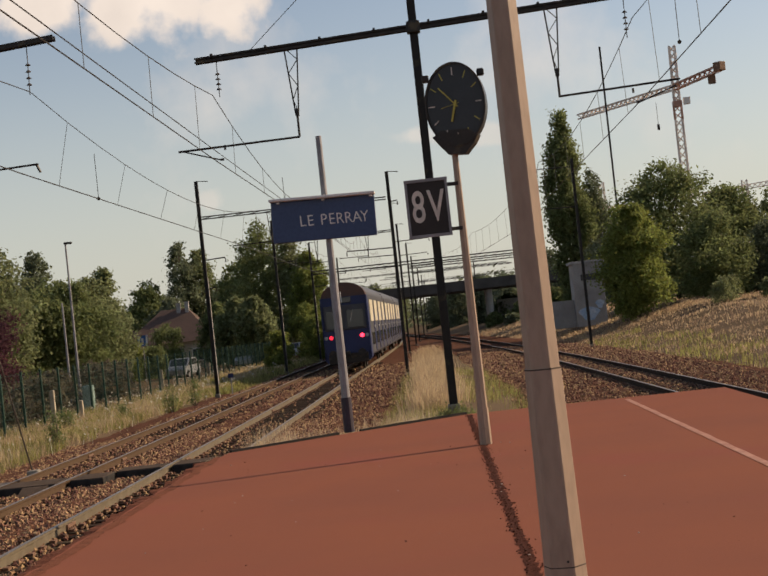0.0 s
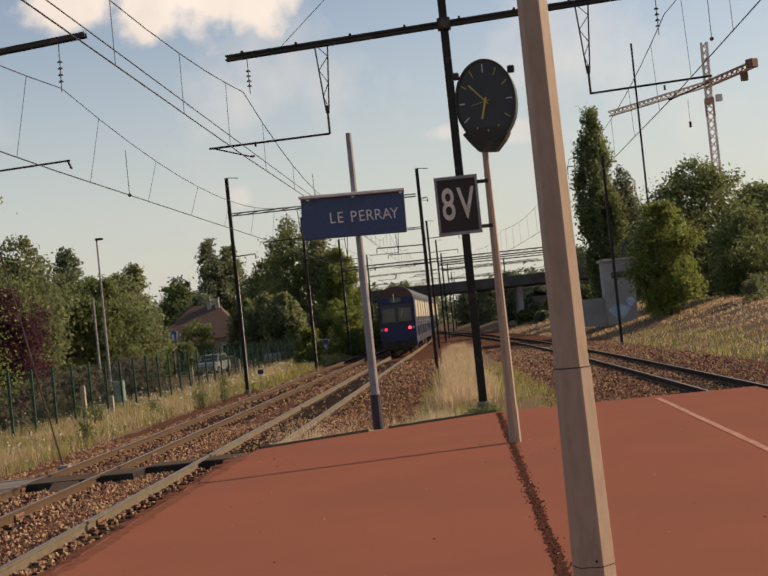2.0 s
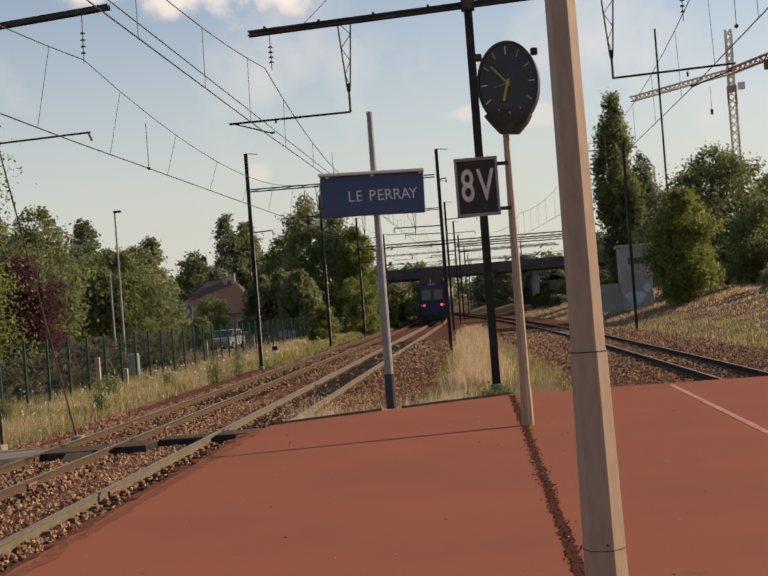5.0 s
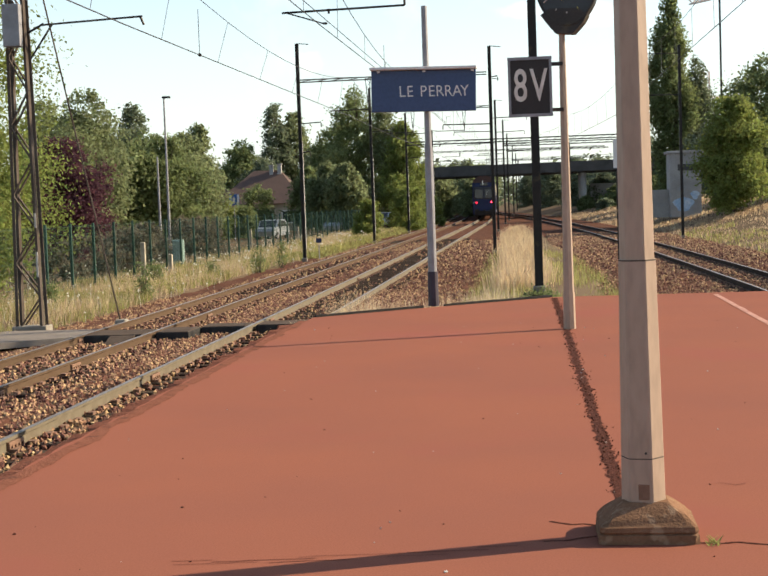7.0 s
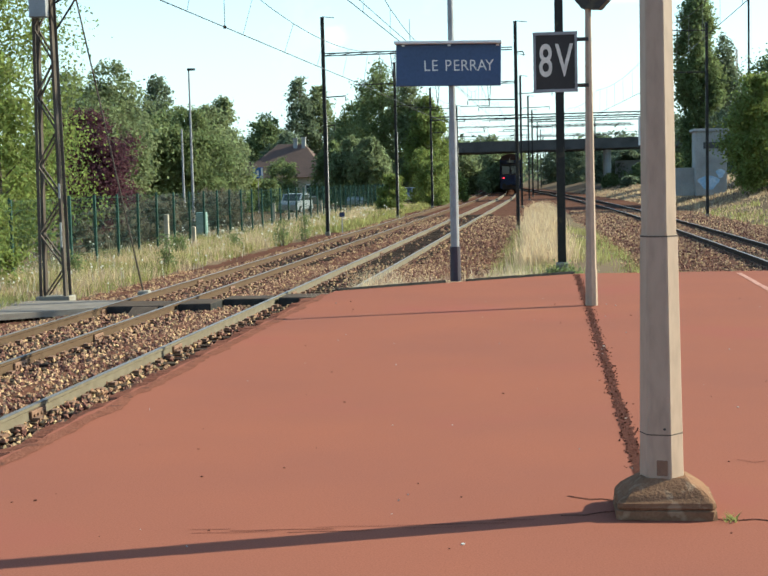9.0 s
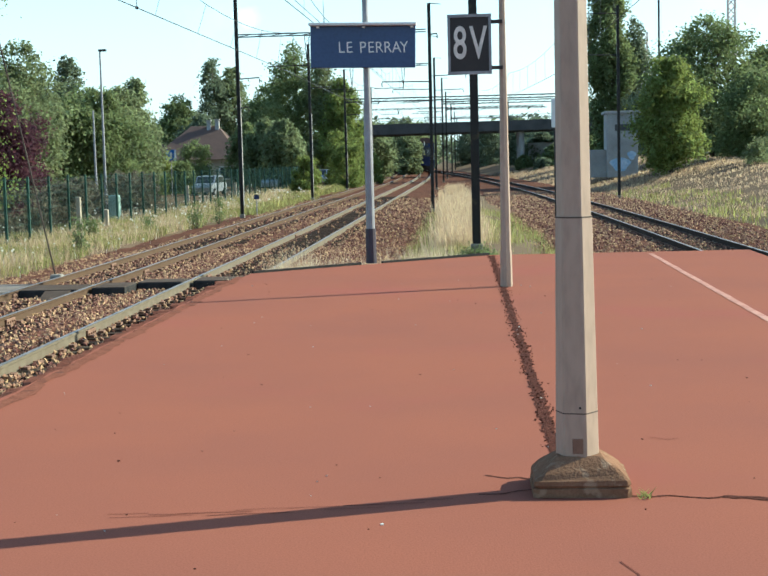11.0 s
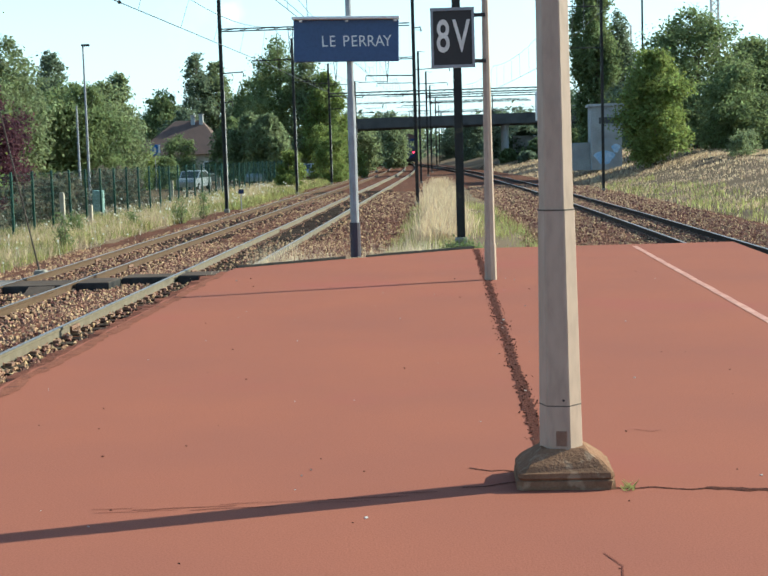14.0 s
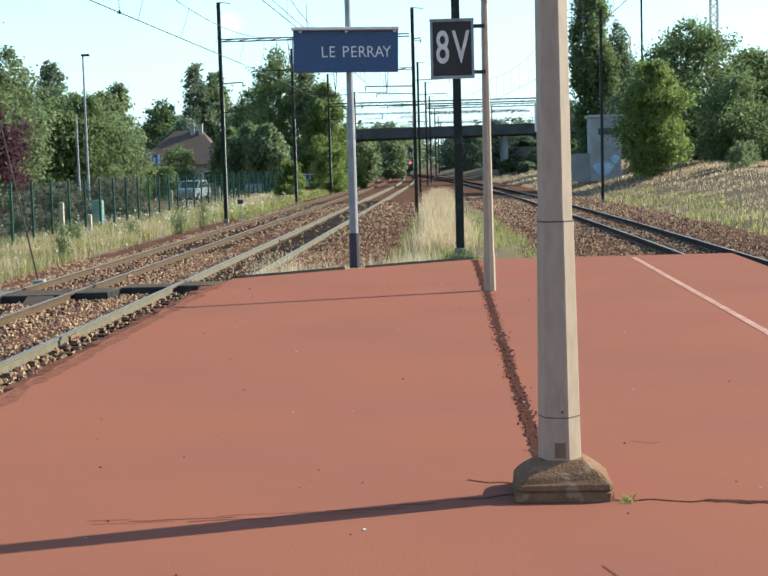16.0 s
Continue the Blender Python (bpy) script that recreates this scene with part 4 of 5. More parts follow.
# ---- train ----
def build_train():
    tr = thing("train", "double-decker commuter train in dark blue and slate seen from behind", "train", pose(LEFT_NEAR, 85, RAIL_TOP))
    W, H = 2.82, 5.35

    def hull(y0, y1, name, material, z0, z1, inset=0.0, round_top=False):
        w = W / 2 - inset
        if round_top:
            sec = [(-w, z0)] + [(-w * math.cos(a), z0 + (z1 - z0) * math.sin(a)) for a in [math.pi * k / 12 for k in range(1, 12)]] + [(w, z0)]
        else:
            sec = [(-w + 0.12, z0), (-w, z0 + 0.15), (-w, z1), (w, z1), (w, z0 + 0.15), (w - 0.12, z0)]
        bm = B()
        a = [bm.verts.new((x, y0, z)) for x, z in sec]
        b = [bm.verts.new((x, y1, z)) for x, z in sec]
        n = len(sec)
        for i in range(n):
            bm.faces.new((a[i], a[(i + 1) % n], b[(i + 1) % n], b[i]))
        bm.faces.new(a)
        bm.faces.new(list(reversed(b)))
        return part(name, bm, material, tr)

    for k in range(3):
        y0 = k * 25.0
        y1 = y0 + 24.4
        if k == 0:
            hull(y0, y0 + 1.4, "cab", M_TRAINBLUE, 0.55, 4.45)
            hull(y0 + 0.25, y0 + 1.6, "cab_roof", M_ORANGE, 4.4, H - 0.02, 0.05, True)
            ya = y0 + 1.4
        else:
            ya = y0
        body = hull(ya, y1, "coach_body", M_TRAINGREY, 0.75, 4.45)
        hull(ya + 0.02, y1 - 0.02, "coach_roof", M_TRAINGREY, 4.4, H, 0.06, True)
        for j in range(4):
            yy = ya + 0.9 + j * 5.7
            for s in (-1, 1):
                # upper windows: the bright reflection is put in as a flat cream colour
                bm = B()
                box(bm, s * (W / 2 + 0.012), yy + 1.9, 3.5, 0.03, 3.6, 1.35, bevel=0.02)
                part("window_band", bm, M_WINDOWSHINE, body, "upper-deck window band coloured cream as a reflection")
                bm = B()
                box(bm, s * (W / 2 + 0.02), yy + 1.9, 1.75, 0.03, 3.4, 0.75, bevel=0.02)
                part("lower_window", bm, M_GLASS, body)
                bm = B()
                box(bm, s * (W / 2 + 0.015), yy + 4.5, 2.2, 0.03, 1.5, 2.5, bevel=0.02)
                part("door", bm, M_TRAINBLUE, body)
                bm = B()
                box(bm, s * (W / 2 + 0.05), yy + 3.72, 2.5, 0.05, 0.25, 0.14)
                part("handle", bm, M_WHITE, body, "white grab handle")
        for yb in (3.4, 21.0):
            for dy in (-1.2, 1.2):
                for s in (-1, 1):
                    bm = B()
                    rod(bm, (s * 0.68, y0 + yb + dy, 0.46), (s * 0.82, y0 + yb + dy, 0.46), 0.46, n=20)
                    part("wheel", bm, M_BLACK, tr)
            bm = B()
            box(bm, 0, y0 + yb, 0.6, 2.2, 3.2, 0.4, bevel=0.05)
            part("bogie", bm, M_BLACK, tr)
    # rear face
    bm = B()
    box(bm, 0, -0.02, 3.2, 2.5, 0.06, 1.5, bevel=0.05)
    part("window_surround", bm, M_TRAINGREY, tr)
    for x in (-0.62, 0.62):
        bm = B()
        box(bm, x, -0.06, 3.1, 1.0, 0.04, 1.1, bevel=0.03)
        part("windscreen", bm, M_GLASS, tr)
        bm = B()
        rod(bm, (x * 1.5, -0.08, 2.05), (x * 1.5, 0.02, 2.05), 0.12, n=20)
        part("tail_light", bm, M_TAIL if x > 0 else M_TAILDIM, tr, "glowing red tail light")
        bm = B()
        rod(bm, (x * 1.5 + (0.3 if x > 0 else -0.3), -0.06, 2.05), (x * 1.5 + (0.3 if x > 0 else -0.3), 0.02, 2.05), 0.11, n=16)
        part("headlight", bm, M_HEADGLASS, tr)
        bm = B()
        rod(bm, (x * 1.4, 0, 1.05), (x * 1.4, -0.5, 1.05), 0.1, n=12)
        rod(bm, (x * 1.4, -0.5, 1.05), (x * 1.4, -0.58, 1.05), 0.24, n=16)
        part("buffer", bm, M_BLACK, tr)
        bm = B()
        box(bm, x * 2.2, -0.05, 2.6, 0.06, 0.1, 3.6, bevel=0.02)
        part("corner_strip", bm, M_TRAINBLUE, tr)
    bm = B()
    box(bm, 0, -0.05, 4.25, 0.9, 0.06, 0.35, bevel=0.03)
    part("destination_box", bm, M_GLASS, tr)
    bm = B()
    rod(bm, (-0.1, -0.1, 4.1), (-0.12, -0.1, 4.75), 0.03, n=6)
    rod(bm, (0.5, -0.1, 3.6), (0.3, -0.1, 2.9), 0.015, n=5)
    part("wiper", bm, M_WHITE, tr)
    bm = B()
    box(bm, 0, 0.3, 0.75, 2.4, 0.7, 0.6, bevel=0.06)
    box(bm, 0, -0.2, 1.05, 0.25, 0.5, 0.25, bevel=0.03)
    part("coupling", bm, M_BLACK, tr)
    return tr


train = build_train()


# ---- bridge ----
def build_bridge():
    b = thing("road_bridge", "long flat concrete road bridge over the tracks", "bridge", pose(0, 190, 0))
    m = pose(0, 0, 0, 0, -0.4, 0)
    bm = B()
    box(bm, 4, 0, 5.1, 46, 9, 0.9, m, bevel=0.04)
    for k in range(5):
        box(bm, 4, -3.6 + k * 1.8, 4.75, 46, 0.5, 0.5, m)
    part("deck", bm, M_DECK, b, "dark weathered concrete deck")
    bm = B()
    box(bm, 4, -4.45, 5.75, 46, 0.15, 0.5, m)
    part("parapet", bm, M_DECK, b)
    for k in range(24):
        bm = B()
        box(bm, -18 + k * 2.0, -4.4, 6.3, 0.06, 0.06, 0.75)
        part("rail_post", bm, M_GREYSTEEL, b)
    bm = B()
    for z in (6.35, 6.65):
        bar(bm, (-19, -4.4, z - 0.13), (27, -4.4, z + 0.19), 0.05, 0.05)
    part("guard_rail", bm, M_GREYSTEEL, b)
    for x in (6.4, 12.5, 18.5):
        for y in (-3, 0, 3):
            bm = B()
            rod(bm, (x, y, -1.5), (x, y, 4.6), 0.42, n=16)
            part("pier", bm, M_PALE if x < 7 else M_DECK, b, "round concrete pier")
    for x0 in (-17.5, 25):
        bm = B()
        box(bm, x0, 0, 1.5, 4, 9, 6.5, bevel=0.05)
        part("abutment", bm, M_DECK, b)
    bm = B()
    box(bm, 12, 1.5, 2.0, 9, 0.4, 2.2, bevel=0.03)
    part("wing_wall", bm, M_PALE, b, "pale concrete wing wall")


build_bridge()


def build_hut():
    h = thing("trackside_hut", "flat-roofed pale concrete hut with faded blue graffiti", "hut", pose(11.85, 115, -0.3))
    bm = B()
    box(bm, 0, 0, 2.5, 2.4, 3.0, 5.0, bevel=0.03)
    part("shell", bm, M_PALE, h, "pale rendered concrete shell")
    bm = B()
    box(bm, 0, 0, 5.1, 2.75, 3.3, 0.22, bevel=0.03)
    part("roof_slab", bm, M_PALE, h)
    bm = B()
    box(bm, 0.2, -1.52, 3.9, 1.6, 0.05, 0.5, bevel=0.02)
    part("vent", bm, M_DECK, h)
    gb = mat("graffiti_blue", (0.25, 0.42, 0.62), 0.7, second=(0.6, 0.65, 0.7), scale=1.4, fine=6, mix=0.9, bump=0)
    for x, z, sx, sz in ((-0.2, 1.0, 1.9, 1.1), (0.7, 1.7, 0.8, 0.7)):
        bm = B()
        prism(bm, [(x + sx / 2 * math.cos(a) * (0.8 + 0.2 * math.sin(3 * a)), z + sz / 2 * math.sin(a)) for a in [math.tau * k / 18 for k in range(18)]], 0, 0.004)
        bmesh.ops.transform(bm, matrix=pose(0, -1.505, 0, 90, 0, 0), verts=bm.verts)
        part("graffiti", bm, gb, h, "faded blue spray paint")
    bm = B()
    box(bm, -2.5, 0.6, 1.1, 2.6, 1.8, 2.2, bevel=0.03)
    part("annex", bm, M_PALE, h)


build_hut()


# ---- fence, street furniture, house and cars on the far side ----
def build_fence():
    f = thing("mesh_fence", "dark green welded mesh fence with slim posts", "fence", pose(-15.8, 0, 0))
    bm = B()
    box(bm, 0, 0, 1.15, 0.085, 0.085, 2.3, bevel=0.01)
    post = mesh_of("fence_post", bm, M_GREEN)
    bm = B()
    for k in range(9):
        box(bm, 0, 1.26, 0.1 + k * 0.26, 0.006, 2.44, 0.006)
    for k in range(24):
        box(bm, 0, 0.06 + k * 0.104, 1.15, 0.005, 0.005, 2.2)
    panel = mesh_of("fence_panel", bm, M_GREEN)
    for k in range(44):
        y = 22 + k * 2.52
        z = -0.88 - 0.004 * (y - 50)
        for nm, me in (("fence_post", post), ("fence_panel", panel)):
            o = new(nm, me)
            o.parent = f
            o.matrix_local = pose(0, y, z)
            if nm == "fence_panel":
                tagged(o, "fine welded wire mesh", kind="stuff")


build_fence()


def build_street_lamp(x, y, z0, z1, arm, label):
    p = thing("street_lamp", label, "street lamp", pose(x, y, z0), "street lamps")
    bm = B()
    rod(bm, (0, 0, 0), (0, 0, z1 - z0), 0.09, 0.05, 10)
    part("pole", bm, M_GREYSTEEL, p)
    if arm:
        bm = B()
        box(bm, arm * 0.45, -0.1, z1 - z0, abs(arm) * 1.2, 0.25, 0.13, bevel=0.03)
        part("head", bm, M_BLACK, p, "flat dark lantern head")


build_street_lamp(-22.2, 85, -1.1, 8.55, 0.4, "tall slim grey street lamp with a flat head")
build_street_lamp(-22.5, 84, -1.1, 4.95, 0, "short bare grey pole beside the street lamp")
build_street_lamp(-19.6, 150, -1.1, 5.7, 0, "pale grey pole in front of the trees")


def build_cabinet():
    c = thing("utility_cabinet", "pale green metal utility cabinet behind the fence", "cabinet", pose(-16.85, 66, -1.1))
    bm = B()
    box(bm, 0, 0, 0.72, 0.5, 0.36, 1.4, bevel=0.03)
    part("body", bm, mat("cabinet_green", (0.3, 0.42, 0.37), 0.5, scale=2, fine=20), c)
    bm = B()
    box(bm, 0, -0.185, 0.76, 0.43, 0.02, 1.2, bevel=0.01)
    door = part("door", bm, mat("cabinet_door_green", (0.36, 0.46, 0.4), 0.5, scale=2, fine=20), c)
    bm = B()
    box(bm, 0.16, -0.2, 0.8, 0.03, 0.02, 0.12, bevel=0.005)
    part("handle", bm, M_BLACK, door)


build_cabinet()


def build_track_signal():
    p = thing("track_board", "narrow white trackside board on a dark stem", "track sign", pose(3.46, 60, -1.1))
    bm = B()
    rod(bm, (0, 0, 0), (0, 0, 4.0), 0.05, n=8)
    part("stem", bm, M_BLACK, p)
    bm = B()
    box(bm, 0, -0.06, 4.55, 0.3, 0.03, 1.2, bevel=0.01)
    part("board", bm, M_WHITE, p)


build_track_signal()


def build_posts():
    for x, y, h in ((-15.2, 54, 1.55), (-15.3, 58.5, 0.9), (-17.8, 88, 1.3), (-16.8, 100, 1.2)):
        p = thing("concrete_post", "short weathered concrete post by the fence", "post", pose(x, y, -1.0), "concrete posts")
        bm = B()
        box(bm, 0, 0, h / 2, 0.18, 0.18, h, bevel=0.03)
        part("shaft", bm, M_WALL, p)
    p = thing("blue_road_sign", "square blue and white road sign", "road sign", pose(-23.45, 110, -1.1))
    bm = B()
    rod(bm, (0, 0.05, 0), (0, 0.05, 3.8), 0.03, n=8)
    part("pole", bm, M_GREYSTEEL, p)
    bm = B()
    box(bm, 0, 0, 3.4, 0.8, 0.03, 0.85, bevel=0.005)
    part("plate", bm, mat("road_sign_blue", (0.03, 0.13, 0.42), 0.4, scale=3, fine=20, bump=0), p)
    bm = B()
    box(bm, 0, -0.02, 3.35, 0.14, 0.01, 0.5)
    box(bm, 0.33, -0.02, 3.4, 0.12, 0.01, 0.8)
    part("symbol", bm, M_WHITE, p)
    p = thing("trackside_marker", "small blue marker plate on a short post", "marker", pose(-11.1, 72.5, -1.05))
    bm = B()
    rod(bm, (0, 0, 0), (0, 0, 0.9), 0.03, n=6)
    part("post", bm, M_GREYSTEEL, p)
    bm = B()
    box(bm, 0, -0.03, 0.95, 0.28, 0.02, 0.22)
    part("plate", bm, M_TRAINBLUE, p)


build_posts()


def build_house(x, y, z, w, d, hwall, hroof, label, chimneys):
    h = thing("house", label, "house", pose(x, y, z))
    bm = B()
    box(bm, 0, 0, hwall / 2, w, d, hwall)
    part("wall_shell", bm, M_WALL, h)
    e = 0.5
    bm = B()
    a = [bm.verts.new(p) for p in ((-w / 2 - e, -d / 2 - e, hwall - 0.1), (w / 2 + e, -d / 2 - e, hwall - 0.1), (w / 2 + e, d / 2 + e, hwall - 0.1), (-w / 2 - e, d / 2 + e, hwall - 0.1), (-w * 0.12, 0, hwall + hroof), (w * 0.2, 0, hwall + hroof))]
    for f in ((0, 1, 5, 4), (1, 2, 5), (2, 3, 4, 5), (3, 0, 4), (0, 3, 2, 1)):
        bm.faces.new([a[i] for i in f])
    roof = part("roof", bm, M_TILE, h, "brown tiled hipped roof")
    for cx, cz in chimneys:
        bm = B()
        box(bm, cx, -0.3, hwall + hroof + cz - 0.8, 0.42, 0.45, 1.9, bevel=0.03)
        box(bm, cx, -0.3, hwall + hroof + cz + 0.22, 0.52, 0.55, 0.12)
        part("chimney", bm, M_PALE, roof, "pale chimney stack")
    for k in range(3):
        wx = -w * 0.3 + k * w * 0.32
        bm = B()
        box(bm, wx, -d / 2 - 0.03, hwall * 0.5, 1.3, 0.1, 1.4, bevel=0.02)
        win = part("window", bm, M_WHITE, h)
        bm = B()
        box(bm, wx, -d / 2 - 0.07, hwall * 0.5, 1.05, 0.06, 1.15)
        part("pane", bm, M_GLASS, win)


build_house(-29.0, 152, -1.1, 9.0, 7, 3.1, 3.5, "low house with cream walls and a brown tiled roof", ((0.9, 0.3), (1.8, 0.4)))
build_house(-37.5, 165, -1.1, 4.0, 5, 3.8, 1.6, "small house with a tiled roof among the trees", ((-0.4, 0.2),))


def build_car(x, y, rz, label, s=1.0):
    c = thing("parked_car", label, "car", pose(x, y, -1.1, 0, 0, rz), "parked cars")
    bm = B()
    prof = [(-2.0, 0.35), (-2.05, 0.75), (-1.85, 0.98), (-1.3, 1.05), (-0.75, 1.62), (0.9, 1.66), (1.6, 1.12), (2.0, 0.98), (2.05, 0.4)]
    prism(bm, prof, -0.82, 0.82)
    bmesh.ops.transform(bm, matrix=pose(0, 0, 0, 90, 0, 0), verts=bm.verts)
    body = part("body", bm, M_CAR, c)
    for sy in (-0.825, 0.825):
        bm = B()
        prism(bm, [(-1.2, 1.08), (-0.7, 1.53), (0.85, 1.56), (1.4, 1.1)], -0.006, 0.006)
        bmesh.ops.transform(bm, matrix=pose(0, sy, 0, 90, 0, 0), verts=bm.verts)
        part("side_window", bm, M_GLASS, body)
    bm = B()
    bar(bm, (-1.27, 0, 1.1), (-0.79, 0, 1.6), 1.4, 0.02)
    part("windscreen", bm, M_GLASS, body)
    for wx in (-1.3, 1.3):
        for sy in (-0.8, 0.8):
            bm = B()
            rod(bm, (wx, sy - 0.1, 0.33), (wx, sy + 0.1, 0.33), 0.33, n=18)
            wh = part("wheel", bm, M_TYRE, c)
            bm = B()
            rod(bm, (wx, sy - 0.11, 0.33), (wx, sy + 0.11, 0.33), 0.2, n=14)
            part("rim", bm, M_GREYSTEEL, wh)


build_car(-21.6, 116, 82, "silver hatchback parked behind the fence")
build_car(-18.6, 133, 85, "pale grey car parked behind the fence")
build_car(-16.0, 150, 85, "grey car parked by the trees")


# ---- cranes ----
def lattice(bm, a, b, w, n, t):
    """A square lattice boom from a to b."""
    a, b = Vector(a), Vector(b)
    d = (b - a).normalized()
    u = d.cross(Vector((0.3, 1, 0.1))).normalized()
    v = d.cross(u)
    cs = [u * w / 2 * i + v * w / 2 * j for i, j in ((-1, -1), (1, -1), (1, 1), (-1, 1))]
    for c in cs:
        bar(bm, a + c, b + c, t, t)
    for k in range(n):
        p, q = a.lerp(b, k / n), a.lerp(b, (k + 1) / n)
        for i in range(4):
            bar(bm, p + cs[i], q + cs[(i + 1) % 4], t * 0.7, t * 0.7)


def build_crane():
    c = thing("tower_crane", "tall red and cream tower crane far behind the trees", "crane", pose(89.6, 500, -1))
    bm = B()
    lattice(bm, (0, 0, 0), (0, 0, 62), 2.4, 22, 0.5)
    part("tower", bm, M_CRANE, c)
    bm = B()
    lattice(bm, (0, 0, 62), (0, 0, 67), 2.6, 2, 0.45)
    box(bm, 0, 0, 67.5, 3, 3, 2)
    part("turntable", bm, M_CRANERED, c)
    bm = B()
    lattice(bm, (0, 0, 68), (0.3, 0, 88), 1.9, 8, 0.6)
    part("tower_head", bm, M_CRANE, c)
    bm = B()
    lattice(bm, (0, 0, 73.5), (-30, 40, 72), 1.7, 22, 0.5)
    part("jib", bm, M_CRANE, c, "long horizontal jib")
    bm = B()
    lattice(bm, (0, 0, 73.5), (12, -20, 75.5), 1.9, 9, 0.55)
    part("counter_jib", bm, M_CRANERED, c)
    bm = B()
    box(bm, 11.8, -19.5, 76, 3.0, 3.0, 3.0, pose(0, 0, 0, 0, 0, -53), bevel=0.2)
    box(bm, 9.6, -16, 72.5, 2.4, 1.6, 3.2, bevel=0.2)
    part("counterweight", bm, M_RUST, c)
    bm = B()
    box(bm, 3, -2.2, 68, 2.2, 2.0, 2.4, bevel=0.1)
    part("cabin", bm, M_WHITE, c)
    bm = B()
    bar(bm, (-6, 8, 70), (-6, 8, 62), 0.12, 0.12)
    box(bm, -6, 8, 61, 0.8, 0.8, 2.0)
    part("hook", bm, M_BLACK, c)
    d = thing("tower_crane", "distant pale tower crane beyond the trees", "crane", pose(72, 600, -1))
    bm = B()
    lattice(bm, (0, 0, 0), (0, 0, 51), 2.2, 18, 0.4)
    part("tower", bm, M_CRANE, d)
    bm = B()
    lattice(bm, (-6, 0, 39), (14, 10, 41), 1.6, 8, 0.3)
    part("jib", bm, M_CRANE, d)
    e = thing("tower_crane", "distant pale tower crane beyond the trees", "crane", pose(136, 620, -1))
    bm = B()
    lattice(bm, (0, 0, 0), (0, 0, 47), 2.2, 16, 0.4)
    part("tower", bm, M_CRANE, e)
    bm = B()
    lattice(bm, (-24, 0, 42), (12, 6, 45), 1.8, 14, 0.35)
    part("jib", bm, M_CRANE, e)


build_crane()

# ---- plants ----
def leaves(r, centres, count, size, verts, faces, rise=0.8):
    """Adds count small bent leaves, strewn loosely round clumps (x, y, z, radius)."""
    weights = [c[3] ** 2 for c in centres]
    picks = r.choices(centres, weights, k=count)
    for cx, cy, cz, cr in picks:
        u = Vector((max(-1.9, min(1.9, r.gauss(0, 0.62))), max(-1.9, min(1.9, r.gauss(0, 0.62))), max(-1.7, min(1.7, r.gauss(0, 0.62))) * rise))
        q = Vector((cx, cy, cz)) + u * cr
        s = size * r.uniform(0.55, 1.45)
        n = Vector((r.uniform(-1, 1), r.uniform(-1, 1), r.uniform(-0.5, 1.3))) + u * 0.35
        n.normalize()
        t = n.cross(Vector((r.uniform(-1, 1), r.uniform(-1, 1), r.uniform(-1, 1)))).normalized()
        b = n.cross(t)
        k = len(verts)
        verts += [tuple(q - t * s), tuple(q + b * s * 0.55 + n * s * 0.15), tuple(q + t * s), tuple(q - b * s * 0.55 + n * s * 0.15)]
        faces += [(k, k + 1, k + 2), (k, k + 2, k + 3)]


